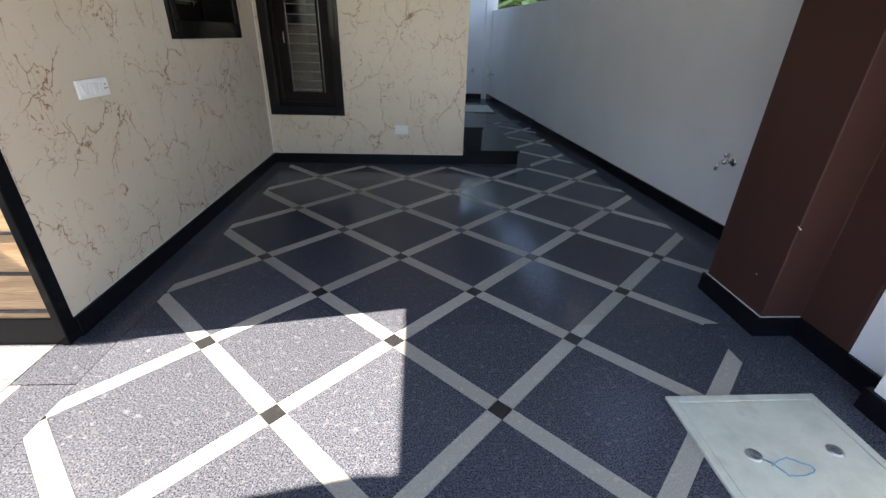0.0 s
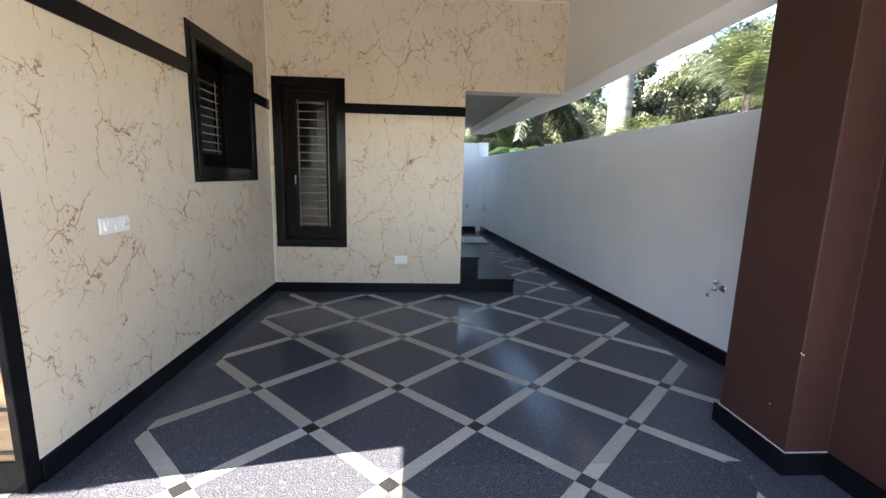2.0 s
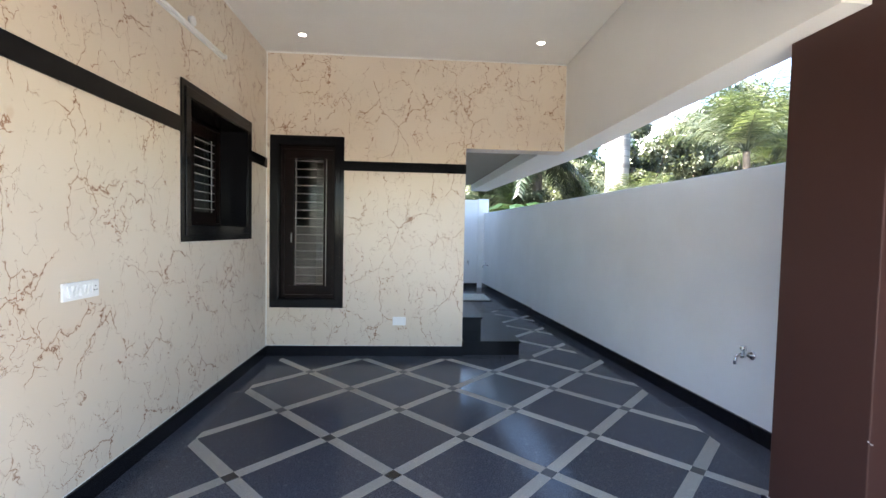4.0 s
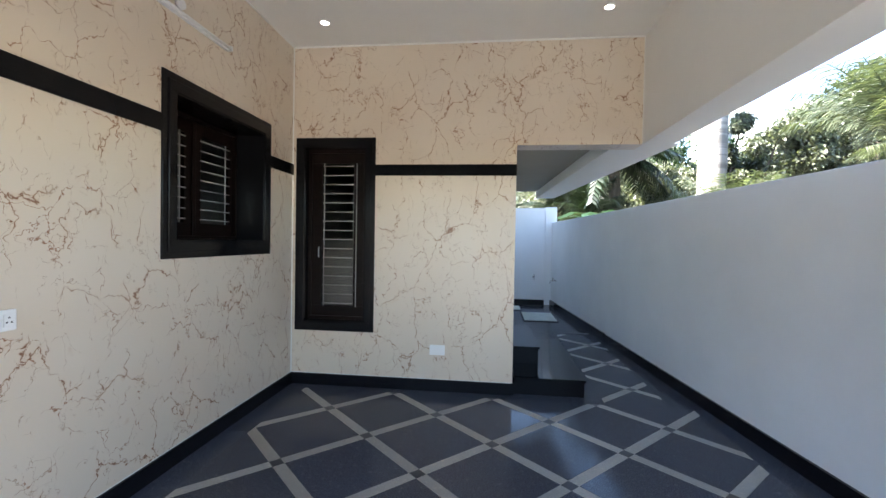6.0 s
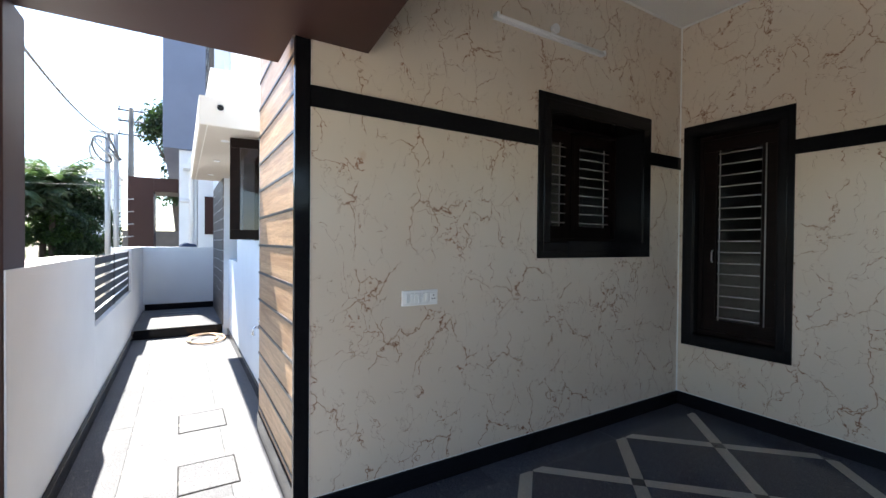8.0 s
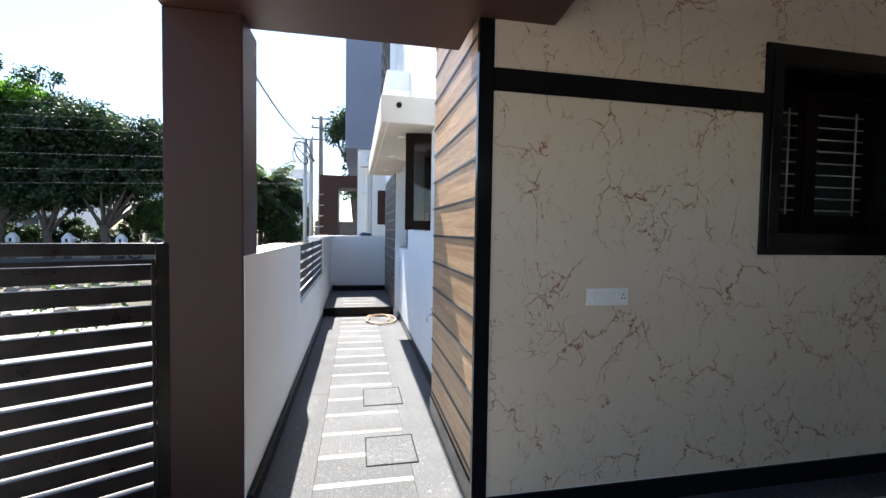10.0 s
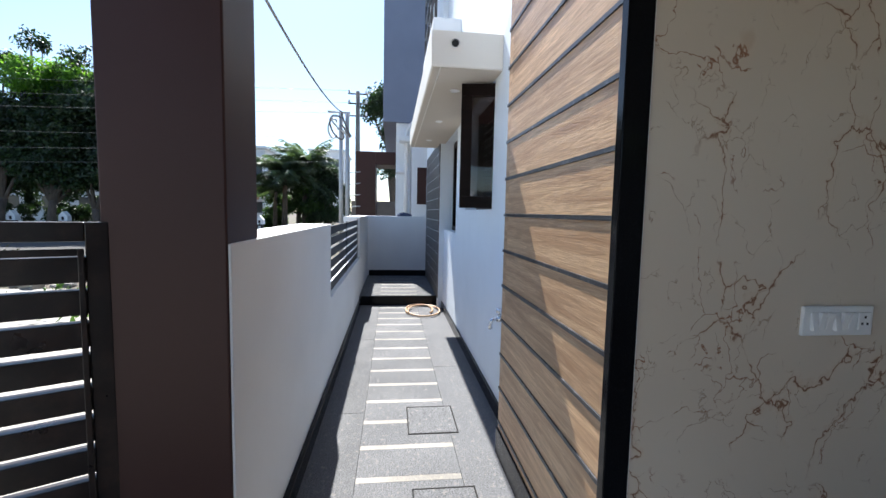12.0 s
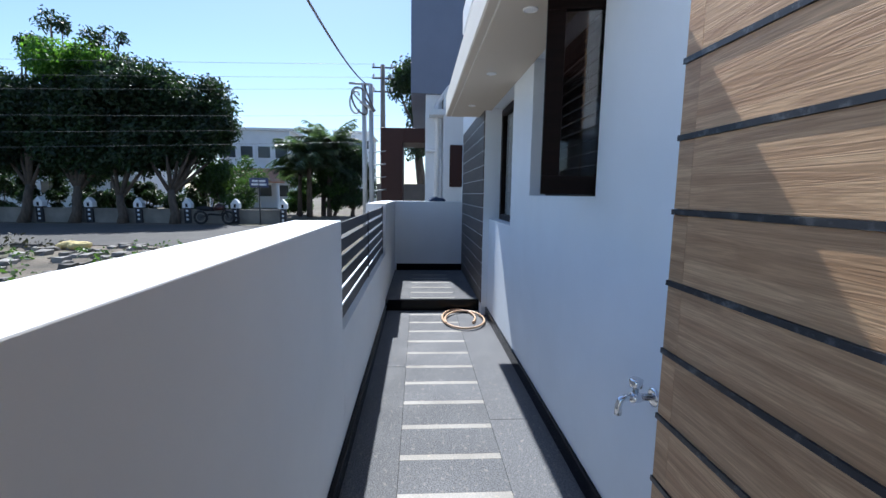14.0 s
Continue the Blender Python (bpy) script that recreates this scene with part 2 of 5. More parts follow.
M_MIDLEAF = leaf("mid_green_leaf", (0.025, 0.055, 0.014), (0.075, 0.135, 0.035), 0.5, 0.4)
M_GREYPALM = leaf("grey_green_palm_leaf", (0.045, 0.075, 0.045), (0.12, 0.17, 0.10), 0.4, 0.3)
M_ARECA = leaf("areca_leaf", (0.05, 0.068, 0.042), (0.24, 0.265, 0.18), 0.3, 0.2)
M_BANANA = leaf("banana_leaf", (0.010, 0.028, 0.008), (0.038, 0.08, 0.022), 0.3, 0.1)
M_BUSH = leaf("bush_leaf", (0.035, 0.044, 0.028), (0.29, 0.31, 0.23), 0.35, 0.2)


def bark(name, lo, hi, rings=0.0):
    m = mat(name, hi, 0.85)
    n = N(m)
    f = n.noise(1.0, 5, 0.65, n.scaled(9, 9, 3))
    c = n.ramp(f, (0.3, lo), (0.7, hi))
    n.color(c)
    if rings:
        band = n.ramp(n.noise(1.0, 1, 0.5, n.scaled(0.25, 0.25, rings)), (0.40, 0.62), (0.50, 1.0))
        c = n.mix(1.0, c, band, "MULTIPLY")
        n.color(c)
    n.bump(n.noise(1.0, 4, 0.6, n.scaled(30, 30, 6)), 0.5, 0.02)
    return m


M_BARK = bark("brown_bark", (0.05, 0.038, 0.028), (0.13, 0.10, 0.075))
M_PALMBARK = bark("pale_palm_bark", (0.27, 0.245, 0.22), (0.40, 0.37, 0.34), 9.0)

# ---- mesh helpers ----
def box(bm, x0, x1, y0, y1, z0, z1):
    v = [bm.verts.new((x, y, z)) for x in (x0, x1) for y in (y0, y1) for z in (z0, z1)]
    for f in ((0, 1, 3, 2), (4, 6, 7, 5), (0, 4, 5, 1), (2, 3, 7, 6), (0, 2, 6, 4), (1, 5, 7, 3)):
        bm.faces.new([v[i] for i in f])
    return v


def prism(bm, pts, z0, z1):
    """A slab over a polygon given counter-clockwise."""
    lo = [bm.verts.new((x, y, z0)) for x, y in pts]
    hi = [bm.verts.new((x, y, z1)) for x, y in pts]
    bm.faces.new(lo[::-1])
    bm.faces.new(hi)
    n = len(pts)
    for i in range(n):
        j = (i + 1) % n
        bm.faces.new((lo[i], lo[j], hi[j], hi[i]))


def tube(bm, path, radius, sides=8, cap=True):
    """A round rod along points; radius may be a number or one per point."""
    pts = [Vector(p) for p in path]
    rs = radius if isinstance(radius, (list, tuple)) else [radius] * len(pts)
    rings = []
    side = None
    for i, p in enumerate(pts):
        d = (pts[min(i + 1, len(pts) - 1)] - pts[max(i - 1, 0)]).normalized()
        if side is None:
            side = d.orthogonal().normalized()
        side = (side - d * side.dot(d)).normalized()
        up = d.cross(side)
        rings.append([bm.verts.new(p + (side * math.cos(a) + up * math.sin(a)) * rs[i]) for a in (2 * math.pi * k / sides for k in range(sides))])
    for a, b in zip(rings, rings[1:]):
        for k in range(sides):
            f = bm.faces.new((a[k], a[(k + 1) % sides], b[(k + 1) % sides], b[k]))
            f.smooth = True
    if cap:
        bm.faces.new(rings[0][::-1])
        bm.faces.new(rings[-1])


def solid(*boxes):
    bm = bmesh.new()
    for b in boxes:
        box(bm, *b)
    return bm


WORLD = {}                               # places of the top-level things


def thing(name, at, label, category, group="", kind="", turn=0.0):
    e = new(name)
    e.empty_display_size = 0.1
    e.matrix_world = WORLD[e.name] = pose(*at, 0, 0, turn)
    return tagged(e, label, category, group, kind)


def finish(name, bm, material, bevel=0.0):
    bmesh.ops.recalc_face_normals(bm, faces=bm.faces[:])
    if bevel:
        bmesh.ops.bevel(bm, geom=bm.edges[:], offset=bevel, segments=2, profile=0.5, affect="EDGES", clamp_overlap=True)
    me = bpy.data.meshes.new(name)
    bm.to_mesh(me)
    bm.free()
    me.materials.append(material)
    return me


def part(name, bm, material, parent, label="", bevel=0.0, local=False):
    """One mesh object under a thing or a part; bm is in world places unless local."""
    me = finish(name, bm, material, bevel)
    ob = new(name, me)
    ob.parent = parent
    if not local and parent.name in WORLD:
        ob.matrix_parent_inverse = WORLD[parent.name].inverted()
    return tagged(ob, label)


def structure(name, bm, material, label, category, bevel=0.0):
    ob = new(name, finish(name, bm, material, bevel))
    return tagged(ob, label, category, kind="structure")


# ---- the large structure ----
LX, BY, RX = -1.71, 5.167, 2.45         # marble wall, back wall, boundary wall
CY, PY, WY = 1.785, 1.785, 1.90         # house corner, plank wall, white house front
CEIL, SOFFIT = 3.42, 2.47
FY = 0.66                               # inner face of the front boundary wall

ground = structure("ground", solid((-400, 400, -400, 400, -0.30, -0.05)), M_EARTH, "dry brown earth lot with patchy weeds and rubble", "ground")

floor = structure("floor", solid((-7.05, 2.9, 0.28, 12.2, -0.12, -0.012)), M_GROUT, "dark granite carport floor laid in diamonds with cream stone strips", "floor")
floor_raised = structure("floor_raised", solid((-9.4, -7.05, 0.5, 1.95, -0.12, 0.135)), M_GREY, "grey granite floor raised by one step at the end of the side path", "floor")

# marble wall with its window opening
W1 = (3.41, 4.712, 1.341, 2.52)
W2 = (-1.67, -0.844, 0.553, 2.504)
wall_left = structure("wall_left", solid(
    (LX - 0.24, LX, CY + 0.012, W1[0], 0, 3.6), (LX - 0.24, LX, W1[1], BY + 0.24, 0, 3.6),
    (LX - 0.24, LX, W1[0], W1[1], 0, W1[2]), (LX - 0.24, LX, W1[0], W1[1], W1[3], 3.6)), M_MARBLE,
    "cream marble-clad wall with rusty brown veins", "wall")
wall_back = structure("wall_back", solid(
    (LX, W2[0], BY, BY + 0.24, 0, 3.6), (W2[1], 0.545, BY, BY + 0.24, 0, 3.6),
    (W2[0], W2[1], BY, BY + 0.24, 0, W2[2]), (W2[0], W2[1], BY, BY + 0.24, W2[3], 3.6),
    (0.545, 1.70, BY, BY + 0.24, 2.42, 3.6)), M_MARBLE,
    "cream marble-clad back wall with brown veins, stepping over a side passage", "wall")
ceiling = structure("ceiling", solid((LX, 1.70, 1.7, BY, CEIL, 3.55)), M_CEIL, "smooth off-white painted carport ceiling", "ceiling")
bm = solid((1.70, 1.97, 2.275, BY, 2.42, 3.6), (1.70, 1.836, 1.89, 2.275, 2.42, 3.6))
prism(bm, [(1.46, BY + 0.24), (1.70, BY + 0.24), (1.70, BY), (2.03, BY), (1.60, 10.2), (1.235, 10.2)], 2.42, 3.6)
beam_side = structure("beam_side", bm, M_CEIL, "deep off-white painted roof beam along the open side", "beam")
# soffit kept darker than the side beam next to it
ceiling_passage = structure("ceiling_passage", solid((-1.71, 1.70, BY + 0.24, 10.2, 2.56, 2.7)), M_TAUPE, "taupe soffit over the side passage", "ceiling")

# brown portal: roof slab, front column, side pier
bm = bmesh.new()
prism(bm, [(-2.10, 0.30), (2.5, 0.30), (2.5, 1.80), (1.84, 1.875), (0.85, 1.94), (LX, 2.15), (LX, CY - 0.03), (-2.10, CY - 0.03)], SOFFIT, 3.6)
roof_front = structure("roof_front", bm, M_BROWN, "chocolate brown painted entrance roof slab", "roof", 0.004)
column = structure("column_front", solid((-2.235, -1.938, 0.30, FY - 0.008, -0.05, SOFFIT)), M_BROWN, "chocolate brown square column beside the gate", "column", 0.006)
bm = bmesh.new()
prism(bm, [(1.838, 1.80), (2.06, 1.80), (2.06, 1.52), (2.6, 1.52), (2.6, 2.27), (1.838, 2.27)], 0, 3.6)
pier = structure("column_side", bm, M_BROWN, "chocolate brown stepped pier with scuffed paint", "column", 0.005)

# boundary wall of the open side, slightly out of line
def side_x(y):
    return 2.46 - (y - 3.0) * 0.084


bm = bmesh.new()
prism(bm, [(side_x(1.2), 1.2), (side_x(1.2) + 0.2, 1.2), (side_x(11.6) + 0.2, 11.6), (side_x(11.6), 11.6)], 0, 1.97)
wall_boundary = structure("wall_boundary_side", bm, M_WHITE, "tall white painted boundary wall", "wall", 0.006)
wall_passage_end = structure("wall_passage_end", solid((-0.5, 1.60, 11.45, 11.65, 0, 2.31), (1.60, 1.86, 11.40, 11.65, 0, 2.33)), M_WHITE, "white painted wall closing the side passage", "wall")
# the two tall boxes are unseen mass added to shade the passage end
wall_passage_house = structure("wall_passage_house", solid((0.305, 0.545, BY + 0.24, 10.2, 0, 2.56), (0.305, 0.545, 10.2, 11.45, 0, 6.4), (-9.4, 0.545, 6.2, 10.2, 3.7, 6.6)), M_CREAM, "cream painted house wall along the passage, with unseen mass added for shade", "wall")
wall_side_front = structure("wall_side_front", solid((2.075, 2.6, 1.27, 1.517, 0, 2.46), (1.95, 2.30, 0.30, 1.27, 0, 1.9)), M_WHITE, "white painted boundary wall stub beside the pier", "wall", 0.005)

# front boundary wall with a grille opening
G0, G1 = -7.12, -4.07
wall_front = structure("wall_boundary_front", solid((G1, -1.945, FY - 0.24, FY, -0.05, 1.31)), M_WHITE,
    "low white painted front boundary wall with a gap for a grille", "wall", 0.004)
part("plinth", solid((G0, G1, FY - 0.24, FY, -0.05, 0.71)), M_WHITE, wall_front)
part("end_section", solid((-9.2, G0, FY - 0.24, FY, -0.05, 1.33)), M_WHITE, wall_front)
wall_end = structure("wall_path_end", solid((-9.4, -9.2, 0.42, 2.2, 0, 1.33)), M_WHITE, "white painted wall closing the side path", "wall", 0.005)

# house front: plank wall core, white wall with two window recesses, dark plank wall
O1 = (-5.03, -3.81, 1.44)
O2 = (-6.85, -5.68, 1.16)
wall_house = structure("wall_house_front", solid(
    (-2.985, LX - 0.24, PY + 0.012, 2.3, 0, 6.4),
    (O1[1], -2.985, WY, 2.3, 0, 6.4), (O1[0], O1[1], WY, 2.3, 0, O1[2]), (O1[0], O1[1], WY, 2.3, 2.44, 6.4),
    (O2[1], O1[0], WY, 2.3, 0, 6.4), (O2[0], O2[1], WY, 2.3, 0, O2[2]), (O2[0], O2[1], WY, 2.3, 2.44, 6.4),
    (-9.4, O2[0], 1.83, 2.3, 0, 6.4)), M_HOUSE,
    "pale bluish white house front with deep window recesses", "wall")
house_inside = structure("wall_house_inside", solid((-9.4, -1.95, 6.0, 6.1, 0, 3.6), (-9.5, -9.4, 2.3, 6.1, 0, 3.6), (-1.71, 0.305, 7.6, 7.7, 0, 2.56), (-1.80, -1.71, BY + 0.24, 7.7, 0, 2.7), (-1.95, -1.80, BY + 0.24, 6.1, 0, 3.6)), M_ROOM, "interior house walls with the room's dimness put into their colour", "wall")
floor_inside = structure("floor_inside", solid((-9.4, LX - 0.24, 2.3, 6.0, 0, 0.15), (LX - 0.24, 0.305, BY + 0.24, 7.6, 0, 0.15)), M_ROOM, "interior floor with the room's dimness put into its colour", "floor")
roof_house = structure("roof_house", solid((-9.5, LX - 0.24, 2.3, 6.1, 3.0, 3.2), (LX - 0.24, 0.305, 6.1, 7.7, 2.6, 2.9)), M_WHITE, "flat white house roof slab", "roof")

# skirting
skirting = structure("baseboard", solid(
    (LX, LX + 0.018, CY + 0.055, BY, -0.01, 0.115), (LX + 0.018, 0.545, BY - 0.018, BY, -0.01, 0.115),
    (0.545, 0.563, BY, 10.2, -0.01, 0.115),
    (-9.2, -1.945, FY, FY + 0.03, -0.01, 0.10), (-7.05, -2.985, WY - 0.02, WY, -0.01, 0.10),
    (-2.985, LX - 0.03, PY - 0.012, PY + 0.012, -0.01, 0.15),
    (-9.2, -9.18, 0.69, 1.82, 0.135, 0.25), (-0.5, 1.60, 11.43, 11.45, -0.01, 0.115)), M_SKIRT, "polished black granite skirting", "baseboard", 0.002)
bm = bmesh.new()
prism(bm, [(side_x(2.27) - 0.022, 2.27), (side_x(2.27), 2.27), (side_x(7.7), 7.7), (side_x(7.7) - 0.022, 7.7)], -0.01, 0.115)
prism(bm, [(side_x(7.7) - 0.03, 7.7), (side_x(7.7), 7.7), (side_x(11.45), 11.45), (side_x(11.45) - 0.03, 11.45)], -0.01, 0.125)
for q in ([(1.818, 1.78), (1.838, 1.80), (1.838, 2.27), (1.818, 2.29)], [(1.818, 1.78), (2.04, 1.78), (2.06, 1.80), (1.838, 1.80)], [(2.04, 1.27), (2.06, 1.27), (2.06, 1.80), (2.04, 1.78)]):
    prism(bm, q, -0.01, 0.115)
box(bm, 1.93, 1.95, 0.30, 1.29, -0.01, 0.11)
box(bm, 1.95, 2.06, 1.27, 1.29, -0.01, 0.11)
skirting_side = structure("baseboard_side", bm, M_SKIRT, "black granite skirting round the pier and the boundary wall", "baseboard")

# black stone trims
corner_strip = structure("trim_corner", solid((LX - 0.03, LX + 0.006, CY - 0.022, CY + 0.055, 0, SOFFIT)), M_BLACK, "polished black granite strip on the house corner", "trim", 0.003)
trim = structure("trim_band", solid((LX, LX + 0.012, CY + 0.055, W1[0], 2.13, 2.24), (LX, LX + 0.012, W1[1], BY, 2.13, 2.24), (W2[1], 0.549, BY - 0.012, BY, 2.125, 2.235)), M_BLACK, "polished black granite band along the marble wall", "trim", 0.002)

# white grout lines where the stone meets
M_GROUTW = mat("white_grout", (0.75, 0.74, 0.71), 0.8)
grout = structure("trim_grout", solid(
    (LX, LX + 0.009, BY - 0.009, BY, 0.115, CEIL), (LX, LX + 0.004, CY + 0.055, BY, 0.115, 0.119), (LX, 0.545, BY - 0.004, BY, 0.115, 0.119),
    (LX, 1.70, BY - 0.012, BY, CEIL - 0.012, CEIL), (LX, LX + 0.010, 2.14, BY, CEIL - 0.010, CEIL), (1.694, 1.70, BY - 0.006, BY, 2.42, CEIL),
    (LX, LX + 0.003, CY + 0.055, CY + 0.058, 0.115, 2.46),
    (1.830, 1.838, 1.792, 2.27, 0.115, 0.1165), (1.830, 2.058, 1.792, 1.80, 0.115, 0.1165)), M_GROUTW, "thin white grout lines between stone and paint", "trim")

# canopy over the windows
canopy = structure("canopy", solid((-7.32, -3.6, 1.40, WY, 2.42, 2.66)), M_CREAM, "cream painted concrete canopy over the windows", "canopy", 0.005)
# underside panels carry shade in their beige, darker than the cream body
part("soffit", solid((-7.30, -3.615, 1.47, WY - 0.002, 2.416, 2.4225)), M_SOFFIT, canopy, "beige underside with shade put into the tone")
part("soffit", solid((-7.30, -3.615, 1.412, 1.458, 2.416, 2.4225)), M_SOFFIT, canopy, "beige drip border with shade put into the tone")

# ---- windows ----
def frame_parts(parent, name, axis, at, u0, u1, z0, z1, w, d0, d1, material, label="", bevel=0.003):
    """Four bars round a rectangle in a wall whose plane is x = at or y = at."""
    bars = ((u0, u1, z1 - w, z1), (u0, u1, z0, z0 + w), (u0, u0 + w, z0 + w, z1 - w), (u1 - w, u1, z0 + w, z1 - w))
    for a, b, c, d in bars:
        bm = solid((at + d0, at + d1, a, b, c, d) if axis == "x" else (a, b, at + d0, at + d1, c, d))
        part(name, bm, material, parent, label, bevel)


# square window in the marble wall
win = thing("window_1", (LX, 4.06, W1[2]), "dark teak window with steel bars in a black granite surround", "window", kind="structure")
frame_parts(win, "granite_surround", "x", LX, W1[0], W1[1], W1[2], W1[3], 0.125, -0.27, 0.012, M_BLACK, "polished black granite surround")
iy0, iy1, iz0, iz1 = W1[0] + 0.125, W1[1] - 0.125, W1[2] + 0.125, W1[3] - 0.125
frame_parts(win, "wooden_frame", "x", LX, iy0, iy1, iz0, iz1, 0.025, -0.34, -0.24, M_WOOD, "dark stained teak frame")
mid = (iy0 + iy1) / 2
for a, b, wa, wb in ((iy0 + 0.025, mid - 0.004, 0.05, 0.09), (mid + 0.004, iy1 - 0.025, 0.09, 0.05)):
    z0, z1 = iz0 + 0.025, iz1 - 0.025
    sash = part("sash", solid((LX - 0.32, LX - 0.275, a, b, z0, z0 + 0.10), (LX - 0.32, LX - 0.275, a, b, z1 - 0.10, z1),
                              (LX - 0.32, LX - 0.275, a, a + wa, z0 + 0.10, z1 - 0.10), (LX - 0.32, LX - 0.275, b - wb, b, z0 + 0.10, z1 - 0.10)), M_WOOD, win, "dark teak sash")
    pane = part("pane", solid((LX - 0.302, LX - 0.298, a + wa, b - wb, z0 + 0.10, z1 - 0.10)), M_GLASS, sash, "clear glass pane")
    pane.visible_shadow = False
    for k in range(9):
        z = z0 + 0.13 + k * (z1 - z0 - 0.26) / 8
        bm = bmesh.new()
        tube(bm, [(LX - 0.273, a + wa - 0.01, z), (LX - 0.273, b - wb + 0.01, z)], 0.0055, 6)
        part("bar", bm, M_BAR, sash)
    bm = bmesh.new()
    tube(bm, [(LX - 0.267, b - wb - 0.06, z0 + 0.10), (LX - 0.267, b - wb - 0.06, z1 - 0.10)], 0.006, 6)
    part("bar", bm, M_BAR, sash)
part("meeting_bead", solid((LX - 0.276, LX - 0.262, mid - 0.02, mid + 0.02, iz0 + 0.025, iz1 - 0.025)), M_WOOD, win, "rounded teak bead", 0.004)
frame_parts(win, "granite_bead", "x", LX, W1[0] + 0.045, W1[1] - 0.045, W1[2] + 0.045, W1[3] - 0.045, 0.07, 0.012, 0.021, M_BLACK, "raised granite bead", 0.004)

# tall window in the back wall
win = thing("window_2", (-1.257, BY, W2[2]), "tall narrow dark teak window with steel bars in black granite", "window", kind="structure")
frame_parts(win, "granite_surround", "y", BY, W2[0], W2[1], W2[2], W2[3], 0.105, -0.012, 0.10, M_BLACK, "polished black granite surround")
ix0, ix1, iz0, iz1 = W2[0] + 0.105, W2[1] - 0.105, W2[2] + 0.105, W2[3] - 0.105
frame_parts(win, "wooden_frame", "y", BY, ix0, ix1, iz0, iz1, 0.035, 0.06, 0.16, M_WOOD, "dark stained teak frame")
frame_parts(win, "sash", "y", BY, ix0 + 0.035, ix1 - 0.035, iz0 + 0.035, iz1 - 0.035, 0.105, 0.075, 0.12, M_WOOD, "dark teak sash")
frame_parts(win, "granite_bead", "y", BY, W2[0] + 0.04, W2[1] - 0.04, W2[2] + 0.04, W2[3] - 0.04, 0.055, -0.021, -0.012, M_BLACK, "raised granite bead", 0.004)
gx0, gx1, gz0, gz1 = ix0 + 0.160, ix1 - 0.105, iz0 + 0.135, iz1 - 0.135
pane = part("pane", solid((gx0, gx1, BY + 0.095, BY + 0.099, gz0, gz1)), M_GLASS, win, "clear glass pane")
pane.visible_shadow = False
for k in range(16):
    z = gz0 + 0.03 + k * (gz1 - gz0 - 0.06) / 15
    bm = bmesh.new()
    tube(bm, [(gx0 - 0.01, BY + 0.082, z), (gx1 + 0.01, BY + 0.082, z)], 0.006, 6)
    part("bar", bm, M_BAR, win)
for x in (gx0 + 0.005, gx1 - 0.005):
    bm = bmesh.new()
    tube(bm, [(x, BY + 0.076, gz0), (x, BY + 0.076, gz1)], 0.006, 6)
    part("bar", bm, M_BAR, win)
bm = bmesh.new()
tube(bm, [(ix0 + 0.12, BY + 0.06, 1.30), (ix0 + 0.12, BY + 0.045, 1.31), (ix0 + 0.12, BY + 0.045, 1.39), (ix0 + 0.12, BY + 0.06, 1.40)], 0.006, 6)
part("handle", bm, M_STEEL, win, "steel pull handle")

# windows in the white front
def front_window(name, o, label):
    w = thing(name, ((o[0] + o[1]) / 2, WY + 0.2, o[2]), label, "window", kind="structure")
    frame_parts(w, "wooden_frame", "y", WY, o[0], o[1], o[2], 2.415, 0.07, 0.12, 0.20, M_WOOD, "dark stained teak frame")
    for k in range(11):
        z = o[2] + 0.12 + k * (2.42 - o[2] - 0.24) / 10
        bm = bmesh.new()
        tube(bm, [(o[0] + 0.05, WY + 0.175, z), (o[1] - 0.05, WY + 0.175, z)], 0.006, 6)
        part("bar", bm, M_BAR, w)
    part("window_sill", solid((o[0] - 0.002, o[1] + 0.002, WY - 0.003, WY + 0.12, o[2], o[2] + 0.012)), M_HOUSE, w)
    return w


wa = front_window("window_3", O1, "dark teak casement window standing open under the canopy")
wb = front_window("window_4", O2, "dark teak window closed in a deep white recess")
# added dark pane; stands in for the unlit room behind the bars
pane = part("pane", solid((O1[0] + 0.07, O1[1] - 0.07, WY + 0.188, WY + 0.192, O1[2] + 0.07, 2.35)), M_TINT, wa, "glass pane tinted to darken the view through it")
pane.visible_shadow = False
pane = part("pane", solid((O2[0] + 0.07, O2[1] - 0.07, WY + 0.148, WY + 0.152, O2[2] + 0.07, 2.35)), M_GLASS, wb, "clear glass pane")
pane.visible_shadow = False


